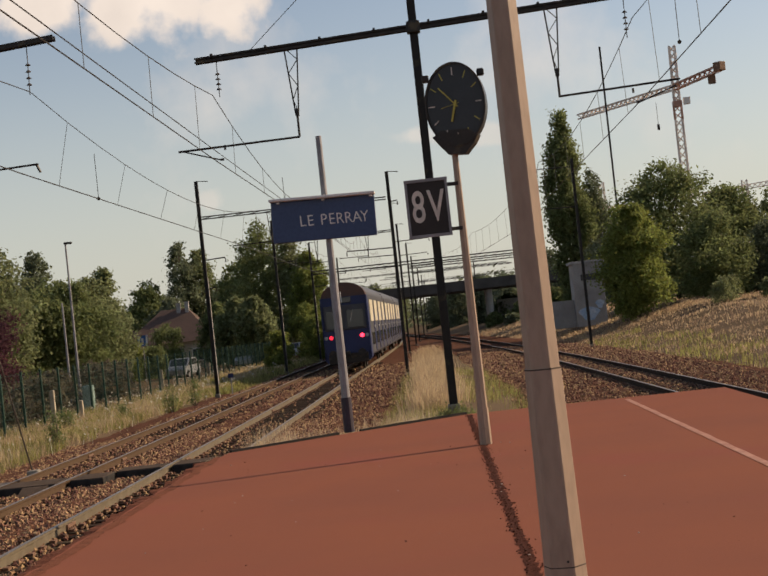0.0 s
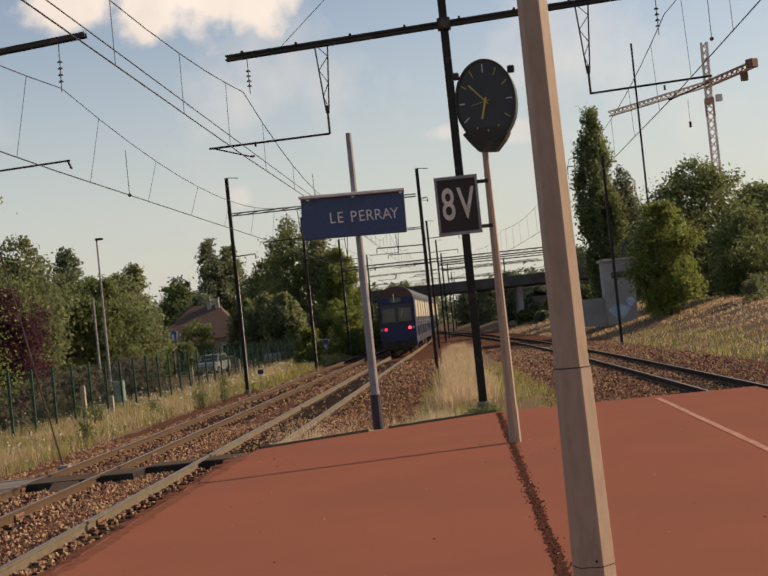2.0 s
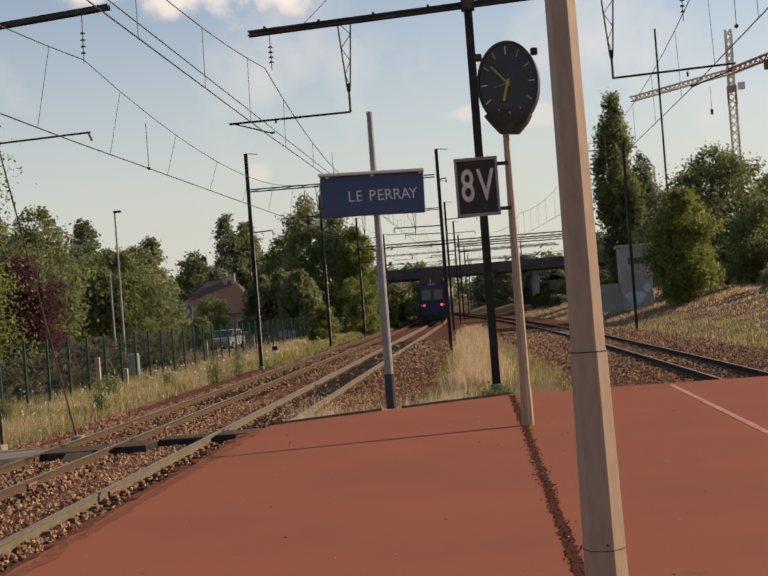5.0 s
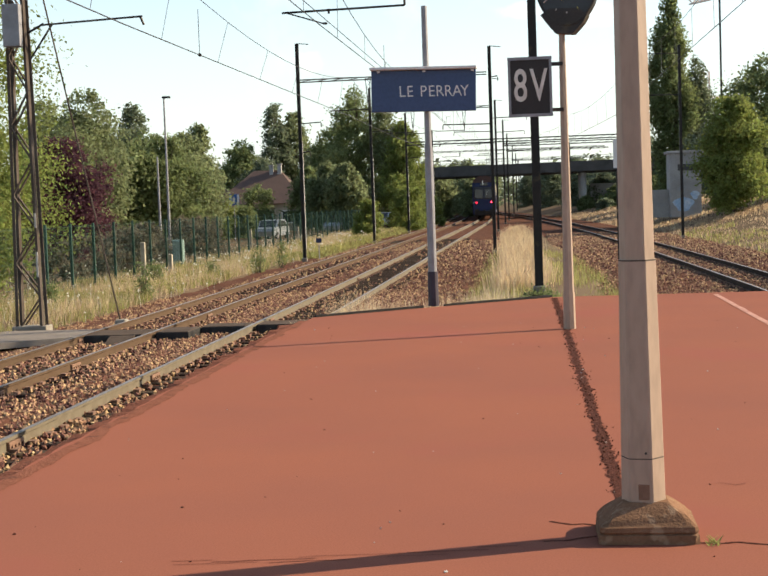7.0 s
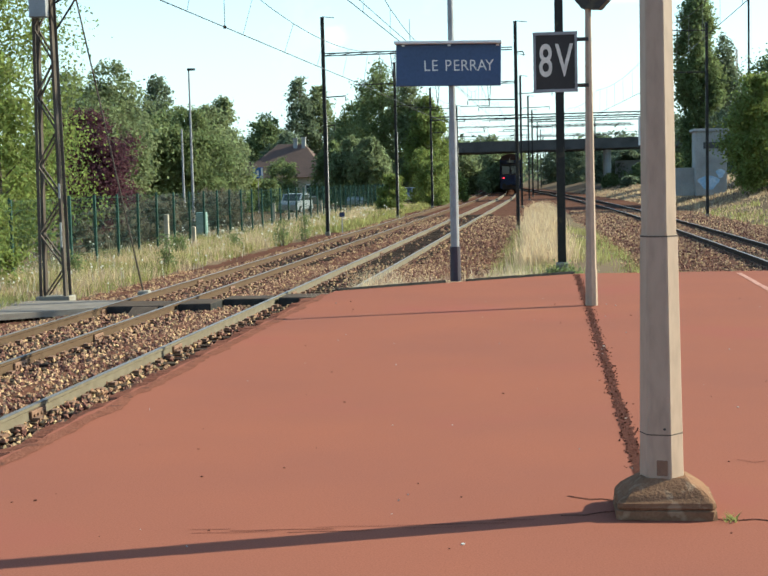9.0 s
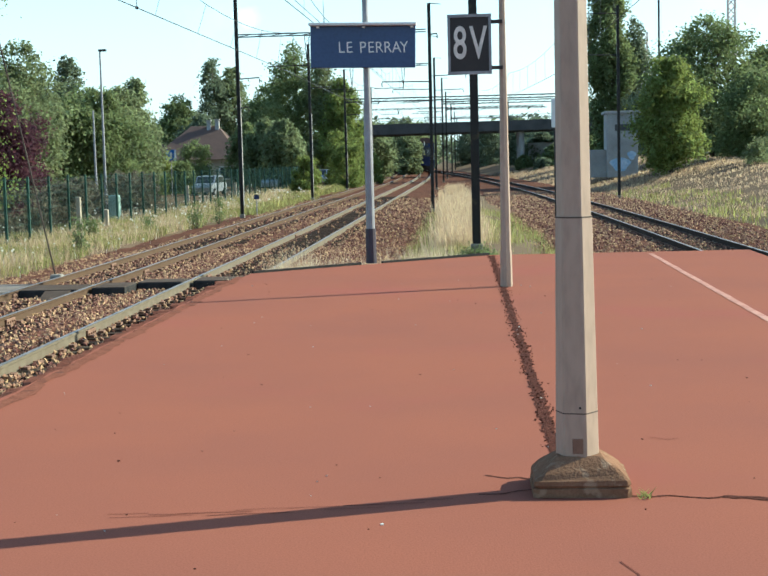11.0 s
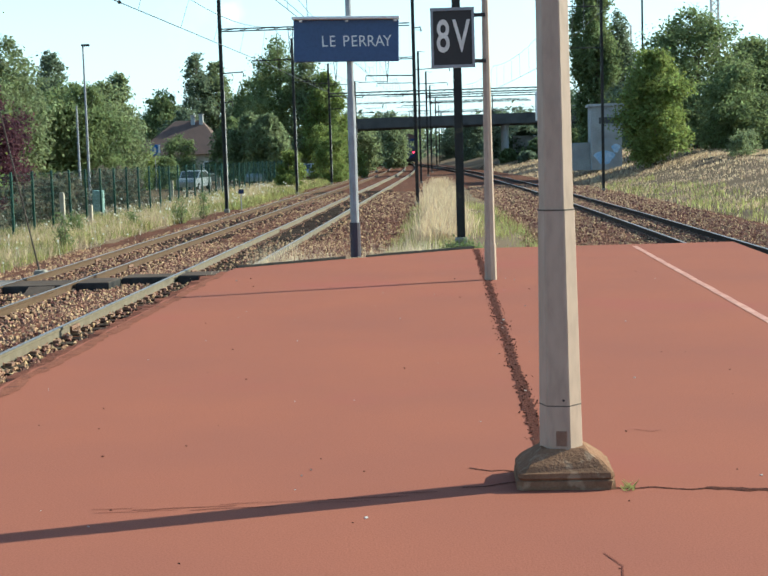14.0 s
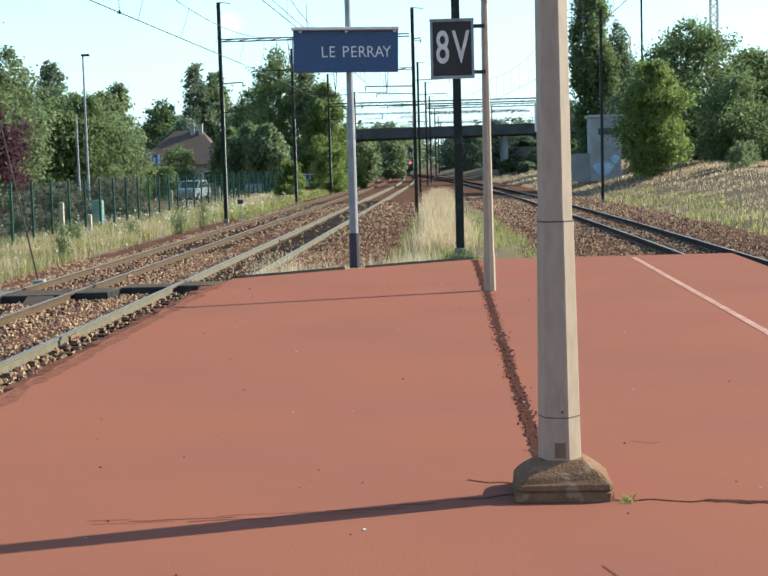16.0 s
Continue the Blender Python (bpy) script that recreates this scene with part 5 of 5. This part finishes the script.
def build_tree(x, y, z, h, w, leaf, count, size, label, shape="round", seed=1, name="tree", low=0.2, trunk=True):
    """A tapered trunk with limbs and a loose crown of leaf sprays. shape: round, column, cone or bush."""
    r = random.Random(seed)
    p = thing(name, label, "bush" if shape == "bush" else "tree", pose(x, y, z))
    base = h * (0.02 if shape == "bush" else low)
    clumps = []
    n = {"column": 260, "cone": 150, "bush": 60}.get(shape, 170)
    small = min(w, h)
    for k in range(n):
        t = r.random() ** (0.9 if shape == "round" else 1.1) * (0.88 if shape == "bush" else 0.97)
        zz = base + (h - base) * t
        if shape == "column":
            rad = w / 2 * min(1, 0.55 + 1.2 * t, 1.7 * (1 - t) ** 0.75 + 0.08)
        elif shape == "cone":
            rad = w / 2 * (1 - t) ** 0.75 + 0.06 * w
        elif shape == "bush":
            rad = w / 2 * math.sqrt(max(0.05, 1 - t * t))
        else:
            rad = w / 2 * max(0.16, math.sin(math.pi * min(0.97, 0.2 + 0.78 * t)) ** 0.75)
        a = r.uniform(0, math.tau)
        lobe = 0.86 + 0.42 * noise.noise((math.cos(a) * 1.6, math.sin(a) * 1.6, t * 4.5 + seed * 3.7)) + 0.2 * noise.noise((math.cos(a) * 4, math.sin(a) * 4, t * 11 + seed))
        q = rad * lobe * r.random() ** 0.45
        cr = max(0.18, small * r.uniform(0.07, 0.135) * (0.62 if t > 0.8 else 1))
        clumps.append((math.cos(a) * q, math.sin(a) * q, min(zz, h - cr * 0.7), cr))
    # loose sprays that stand out of the crown
    for k in range(n // 5):
        c = clumps[r.randrange(n)]
        out = r.uniform(1.04, 1.22)
        clumps.append((c[0] * out, c[1] * out, min(h, c[2] + r.uniform(0.0, 0.05) * h), max(0.12, small * r.uniform(0.025, 0.05))))
    verts, faces = [], []
    leaves(r, clumps, int(count * 2.6), size * 0.64, verts, faces, 1.5 if shape == "column" else 0.8)
    if trunk:
        bm = B()
        rt = max(0.06, h * 0.018)
        rod(bm, (0, 0, -0.3), (0.02 * h, 0, h * 0.45), rt, rt * 0.55, 9)
        rod(bm, (0.02 * h, 0, h * 0.45), (0, 0.01 * h, h * 0.85), rt * 0.55, rt * 0.15, 7)
        for c in clumps[:14]:
            s = Vector((0.015 * h, 0, max(h * 0.15, min(c[2] * 0.7, h * 0.6))))
            rod(bm, s, c[:3], rt * 0.3, rt * 0.1, 5, False)
        part("trunk", bm, M_BARK, p)
    else:
        bm = B()
        for c in clumps[:9]:
            rod(bm, (c[0] * 0.25, c[1] * 0.25, -0.1), c[:3], 0.012 + 0.006 * h, 0.006, 5, False)
        part("stems", bm, M_BARK, p)
    raw("crown", verts, faces, leaf, p)
    return p


def plant_left():
    T = build_tree
    # by the left edge, behind the fence
    T(-22.6, 54, -1.0, 14.0, 9.5, L_BRIGHT, 15000, 0.12, "large bright green broadleaf tree behind the fence", seed=1, low=0.1)
    T(-19.2, 47, -1.0, 7.5, 5.0, L_BRIGHT, 5000, 0.14, "bright green young tree behind the fence", "round", 2, low=0.05)
    T(-16.2, 37.5, -1.0, 3.1, 3.0, L_BRIGHT, 2600, 0.1, "bright green shrub by the track", "bush", 3, "bush", trunk=False)
    T(-25.9, 76, -1.0, 6.8, 6.0, L_PURPLE, 9500, 0.15, "dark purple-leaved plum tree behind the fence", "round", 4, low=0.06)
    T(-29.5, 92, -1.0, 10.8, 7.0, L_PALE, 6000, 0.2, "tall pale green birch", "round", 5, low=0.1)
    T(-33.5, 96, -1.0, 10.6, 7.0, L_PALE, 5000, 0.2, "tall pale green birch", "round", 55, low=0.1)
    T(-37.0, 130, -1.0, 12.4, 6.5, L_DARK, 4500, 0.24, "dark green conical garden conifer", "cone", 6)
    T(-41.5, 135, -1.0, 11.5, 5.0, L_DARK, 3500, 0.24, "dark green conifer among gardens", "cone", 66)
    for k, (x, yy, h, w, lf) in enumerate(((-28.2, 97, 7.6, 7.5, L_MID), (-25.6, 98, 7.8, 5.8, L_MID), (-26.2, 106, 8.4, 6.0, L_PALE), (-30.5, 112, 9.0, 7.5, L_MID), (-31.5, 100, 8.2, 6, L_MID), (-26.4, 111, 9.4, 4.2, L_PALE))):
        T(x, yy, -1.0, h, w, lf, 5200, 0.2, "dense green garden tree", "round", 10 + k, low=0.05)
    for k, (x, yy, h, w, lf, sh) in enumerate(((-36.0, 174, 11.0, 6.5, L_MID, "round"), (-31.5, 166, 8.5, 6, L_DARK, "round"), (-31.8, 175, 15.8, 6.5, L_DARK, "cone"), (-29.8, 177, 14.5, 5.0, L_PALE, "round"), (-35.5, 172, 10.0, 7.0, L_MID, "round"), (-26.5, 172, 8.8, 6.0, L_DARK, "round"))):
        T(x, yy, -1.0, h, w, lf, 4200, 0.27, "tall garden tree behind the house", sh, 20 + k, low=0.08)
    # pale and bright leaves at 158 and 156 m put sunlit haze into the colour
    for k, (x, yy, h, w, lf) in enumerate(((-23.2, 165, 11.5, 7.0, L_MID), (-19.8, 160, 15.6, 8.0, L_MID), (-16.4, 158, 13.2, 7.0, L_PALE), (-14.2, 156, 11.5, 5.6, L_BRIGHT), (-19.8, 136, 6.6, 4.4, L_PALE), (-17.6, 133, 6.4, 4.5, L_PALE), (-22.2, 141, 6.4, 4.0, L_MID))):
        T(x, yy, -1.0, h, w, lf, 6500, 0.24, "tall leafy tree beside the railway", "round", 30 + k, low=0.06)
    for k, (x, yy, h, w, lf) in enumerate(((-13.2, 112, 3.2, 2.6, L_BRIGHT), (-11.9, 135, 4.6, 3.6, L_BRIGHT), (-12.9, 143, 6.0, 4.5, L_BRIGHT), (-10.8, 150, 3.4, 2.6, L_BRIGHT))):
        T(x, yy, -1.0, h, w, lf, 2600, 0.16, "bright green bush beside the track", "bush", 40 + k, "bush", trunk=False)
    for k, x in enumerate((-27.5, -26.0, -24.6, -30.0, -28.8)):
        T(x, 117 + k, -1.0, 3.0 + 0.4 * (k % 2), 3.0, L_BRIGHT if k % 2 else L_MID, 2200, 0.15, "clipped green garden hedge", "bush", 50 + k, "hedge", trunk=False)
    T(-27.6, 141, -1.0, 5.2, 4.4, L_MID, 2400, 0.18, "green shrub in front of the house", "bush", 58, "bush", trunk=False)


def plant_right():
    T = build_tree
    # tall poplar takes the mid green, a lighter colour for aerial haze
    T(15.4, 160, 1.0, 22.4, 6.0, L_MID, 14000, 0.27, "tall dark columnar poplar", "column", 70, low=0.04)
    T(18.2, 162, 1.0, 15.5, 5.0, L_DARK, 5000, 0.27, "dark green columnar poplar tree", "column", 71, low=0.04)
    T(14.3, 104, 0.3, 8.1, 5.6, L_BRIGHT, 9000, 0.19, "bright green leafy tree on the bank", "round", 72, low=0.03)
    T(20.2, 122, 0.8, 12.2, 10.5, L_MID, 9000, 0.23, "broad green tree on the bank", "round", 73, low=0.04)
    T(25.5, 124, 0.8, 9.6, 8.5, L_MID, 7500, 0.23, "broad green tree on the bank", "round", 74, low=0.04)
    T(30.5, 126, 0.8, 9.0, 8.0, L_MID, 6500, 0.23, "broad green tree on the bank", "round", 75, low=0.04)
    T(21.3, 110, 0.7, 6.8, 6.5, L_MID, 6000, 0.19, "rounded green shrub tree on the bank", "round", 76, low=0.02)
    T(26.5, 112, 0.7, 6.0, 6.5, L_DARK, 5000, 0.19, "dark green shrub tree on the bank", "round", 77, low=0.02)
    T(36.0, 130, 0.8, 8.5, 8.0, L_MID, 5000, 0.24, "broad green tree on the bank", "round", 78, low=0.04)
    T(20.0, 150, 1.0, 8.5, 9.0, L_DARK, 5000, 0.25, "dark shrubs behind the hut", "round", 79, low=0.02)
    for k, (x, yy, s) in enumerate(((18.8, 96, 1.4), (19.8, 99, 1.8), (22.5, 98, 1.3))):
        T(x, yy, 0.8, s, s * 1.3, L_PALE, 900, 0.1, "dry straggly bush on the bank", "bush", 90 + k, "bush", trunk=False)
    # scrub on the slope beyond the bridge and at its foot
    for k, (x, yy, h, w, lf) in enumerate(((9.5, 199, 5.4, 6.0, L_DARK), (13.5, 205, 8.0, 8.0, L_DARK), (6.6, 215, 6.5, 6.0, L_DARK), (3.2, 240, 7.5, 6.0, L_DARK), (-0.5, 270, 7.0, 6.0, L_DARK), (18.5, 200, 8.0, 8.0, L_DARK), (23, 202, 8.0, 8.0, L_DARK), (10.5, 225, 8.0, 8.0, L_DARK), (7.0, 250, 9.0, 8.0, L_DARK), (10.5, 182, 3.5, 4.0, L_MID), (14.5, 180, 4.5, 5.0, L_MID), (16.5, 215, 11.0, 9.0, L_DARK), (6.8, 186, 2.2, 2.5, L_MID), (9.0, 193, 4.6, 4.5, L_DARK), (12.0, 194, 4.8, 5.0, L_DARK), (15.5, 194, 4.8, 5.5, L_DARK), (19.5, 192, 4.8, 5.5, L_DARK), (11.0, 172, 2.2, 3.5, L_MID), (14.5, 168, 2.6, 4.0, L_DARK), (8.6, 176, 1.8, 2.6, L_DARK))):
        T(x, yy, -0.8, h, w, lf, 3500, 0.28, "dark scrub on the slope by the bridge", "round", 100 + k, "bush", low=0.02)
    # pale leaf colour here stands for hazy sunlight on the distant trees
    for k, (x, yy, h, w) in enumerate(((-9.6, 215, 6, 5), (-11, 235, 9, 7), (-13.5, 250, 9, 8), (-10.8, 275, 9, 7), (-16.5, 225, 9, 8), (-10.6, 310, 10, 8), (-13.5, 200, 6, 6))):
        T(x, yy, -1.0, h, w, L_PALE, 3600, 0.3, "green trees lining the far track", "round", 120 + k, low=0.02)


def plant_small():
    for k, (x, y, w, h) in enumerate(((-18.5, 64, 4, 2.2), (-20, 70, 5, 2.4), (-19, 78, 4.5, 2.3), (-21.5, 88, 5, 2.6), (-18.6, 56, 4, 2.2))):
        build_tree(x, y, -1.1, h, w, L_SCRUB, 1800, 0.13, "grey-brown undergrowth behind the mesh fence", "bush", 140 + k, "bush", trunk=False)
    for k, (x, y, h) in enumerate(((-12.7, 45, 1.25), (-14.2, 52, 0.9), (-12.2, 62, 1.1), (-11.9, 66, 1.2), (-14.8, 42, 0.8), (-13.2, 57, 0.7), (0.15, 35.6, 0.62), (-0.2, 35.8, 0.5), (0.35, 35.7, 0.45))):
        build_tree(x, y, -1.05, h, 0.6, L_MID, 260, 0.06, "tall dark green weed in the meadow", "bush", 160 + k, "weed", trunk=False)


plant_left()
plant_right()
plant_small()


def far_woods():
    """Woods along the horizon, as one mass of foliage."""
    r = random.Random(5)
    verts, faces = [], []
    clumps = []
    for k in range(420):
        x = r.uniform(-260, 330)
        y = r.uniform(330, 430) if abs(x) > 40 else r.uniform(420, 520)
        top = 12 + 3 * noise.noise((x * 0.03, 0, 0)) + 4 * noise.noise((x * 0.15, 4, 0))
        if -6 < x < 3:
            top *= 0.45
        for j in range(4):
            clumps.append((x + r.uniform(-3, 3), y, -1 + top * (0.2 + 0.24 * j) * r.uniform(0.8, 1.1), r.uniform(2.0, 3.4)))
    leaves(r, clumps, 42000, 0.85, verts, faces)
    tagged(raw("far_woods", verts, faces, L_DARK), "dark green woods along the horizon", "woods", kind="stuff")


far_woods()


def grass(name, label, area, count, height, width, material, seed, test=None, lean=0.35, heads=None):
    """Blades standing on the ground; area is (x0, x1, y0, y1). Nearer ground gets more of them."""
    r = random.Random(seed)
    verts, faces = [], []
    x0, x1, y0, y1 = area
    made = 0
    tries = 0
    while made < count and tries < count * 4:
        tries += 1
        t = r.random() ** 1.4
        y = y0 + (y1 - y0) * t
        x = r.uniform(x0, x1)
        dens = noise.noise((x * 0.5, y * 0.35, seed)) + 0.35 * noise.noise((x * 2.1, y * 1.7, seed + 9))
        if dens < r.uniform(-0.6, 0.15):
            continue
        if test and not test(x, y):
            continue
        z = ground_z(x, y) - 0.03
        h = height * r.uniform(0.45, 1.15) * (0.85 + 0.5 * dens)
        w = width * r.uniform(0.6, 1.4) * (1 + max(0, y - 30) / 70)
        a = r.uniform(0, math.tau)
        l = r.uniform(0.05, lean) * h
        b = r.uniform(0, math.tau)
        dx, dy = math.cos(a) * w / 2, math.sin(a) * w / 2
        lx, ly = math.cos(b) * l, math.sin(b) * l
        k = len(verts)
        verts += [(x - dx, y - dy, z), (x + dx, y + dy, z), (x + dx * 0.8 + lx * 0.35, y + dy * 0.8 + ly * 0.35, z + h * 0.55), (x - dx * 0.8 + lx * 0.35, y - dy * 0.8 + ly * 0.35, z + h * 0.55), (x + lx, y + ly, z + h)]
        faces += [(k, k + 1, k + 2, k + 3), (k + 3, k + 2, k + 4)]
        made += 1
        if heads and r.random() < heads:
            q = len(verts)
            s = 0.024 * r.uniform(0.6, 1.3) * (1 + max(0, y - 30) / 60)
            verts += [(x + lx - s, y + ly, z + h), (x + lx, y + ly - 0.02, z + h + s), (x + lx + s, y + ly, z + h), (x + lx, y + ly + 0.02, z + h - s)]
            faces += [(q, q + 1, q + 2, q + 3)]
    tagged(raw(name, verts, faces, material), label, "grass", kind="stuff")


def off_bank(x, y):
    return x - right_axis(y) > 3.9 + 0.6 * noise.noise((x, y * 0.4, 6))


grass("field_grass", "tall yellow-green meadow grass between track and fence", (-17.2, -12.1, 28, 135), 62000, 0.42, 0.014, G_FIELD, 1, lean=0.8, test=lambda x, y: x < -12.4 + 0.5 * noise.noise((x, y * 0.6, 2)))
grass("meadow_flowers", "white umbel flowers standing in the meadow grass", (-19, -11.8, 33, 110), 420, 0.72, 0.01, G_FLOWER, 2, heads=1.0)
grass("dry_grass", "pale dry grass in the meadow", (-17, -12.3, 28, 125), 26000, 0.55, 0.011, G_DRY, 3, lean=0.8)
grass("median_grass", "tall straw-yellow grass between the tracks", (-3.4, 1.6, 41, 105), 15000, 0.75, 0.012, G_DRY, 4, lean=0.6, test=lambda x, y: abs(x + 0.35 + (y - 40) * 0.016) < 1.15 * (0.2 + 1.4 * abs(noise.noise((x * 9, y * 9, 1)))))
grass("median_weeds", "green weeds past the platform end", (-2.4, 3.6, 26.2, 70), 14000, 0.3, 0.011, G_FIELD, 5, test=lambda x, y: x < right_axis(y) - 2.6)
grass("platform_end_straw", "dry straw stalks growing at the platform end", (-4.4, -0.4, 23.4, 31), 7500, 1.2, 0.012, G_STRAW, 6, test=lambda x, y: y > 23.2 + (x + 3.6) * 0.8 + 0.3)
grass("bank_grass", "dry brown grass on the bank", (9, 34, 45, 125), 26000, 0.22, 0.03, G_BANK, 7, test=off_bank)
grass("bank_weeds", "green weeds along the foot of the bank", (8.5, 22, 40, 95), 5000, 0.34, 0.024, G_FIELD, 8, test=lambda x, y: 4.0 < x - right_axis(y) < 7.5 + 2 * noise.noise((x * 0.3, y * 0.3, 1)))
grass("slope_grass", "dry brownish grass on the slope by the bridge", (1.0, 26, 100, 190), 24000, 0.35, 0.03, G_BANK, 10, test=lambda x, y: x - right_axis(y) > 3.6)
grass("verge_grass", "rough grass beside the far track", (-13, -10.9, 75, 180), 9000, 0.5, 0.03, G_FIELD, 9)


def stones():
    """Loose ballast stones where the tracks pass nearest."""
    r = random.Random(11)
    verts, faces = [], []
    spans = ((LEFT_NEAR - 6.6, LEFT_NEAR + 2.3, 13, 46, 38000, left_near), (0.8, 10.2, 26, 105, 24000, None), (LEFT_NEAR - 5.6, LEFT_NEAR + 4.6, 26, 95, 16000, left_near))
    for x0, x1, y0, y1, n, ax in spans:
        for k in range(n):
            y = y0 + (y1 - y0) * r.random() ** 1.3
            x = r.uniform(x0, x1)
            if ax:
                a = x - LEFT_NEAR
                top = -1.09
                if a < -5:
                    top = -1.09 + max(-0.08, (a + 5) * 0.12)
                if a > 2:
                    top = -1.11 - max(0, a - 3) * 0.05
            else:
                a = x - right_axis(y)
                if not -5.5 < a < 4.3:
                    continue
                top = -1.1 - max(0, abs(a) - 1.9) * 0.012
            if ax and (abs(a) < 1.25 or abs(a + 3.53) < 1.25) and r.random() < (0.15 if a > 0.66 else 0.45):
                continue
            if ax and abs(a) < 0.66 and y > 22 and r.random() < 0.7:
                continue
            s = r.uniform(0.024, 0.062) * (1 + max(0, y - 40) / 60)
            c = Vector((x, y, top + s * 0.35))
            q = Euler((r.uniform(0, 6), r.uniform(0, 6), r.uniform(0, 6))).to_matrix()
            b = len(verts)
            for v in ((1, 0, 0), (-0.9, 0.1, 0), (0, 0.8, 0.1), (0.1, -0.9, 0), (0, 0.1, 0.65), (0.1, 0, -0.7)):
                verts.append(tuple(c + q @ (Vector(v) * s)))
            for f in ((0, 2, 4), (2, 1, 4), (1, 3, 4), (3, 0, 4), (2, 0, 5), (1, 2, 5), (3, 1, 5), (0, 3, 5)):
                faces.append(tuple(b + i for i in f))
    tagged(raw("ballast_stones", verts, faces, M_STONE), "loose brown ballast stones between the rails", "ballast stones", kind="stuff")


stones()


def motions():
    rows = [(0, 85), (1.5, 103.5), (2.5, 116.5), (3.5, 131), (6, 163), (9, 195), (12.5, 233), (16, 270)]
    walk(train, [(t, pose(left_near(y), y, RAIL_TOP, 0, 0, math.degrees(math.atan(0.00044 * max(0, y + 20 - 140))))) for t, y in rows])


motions()
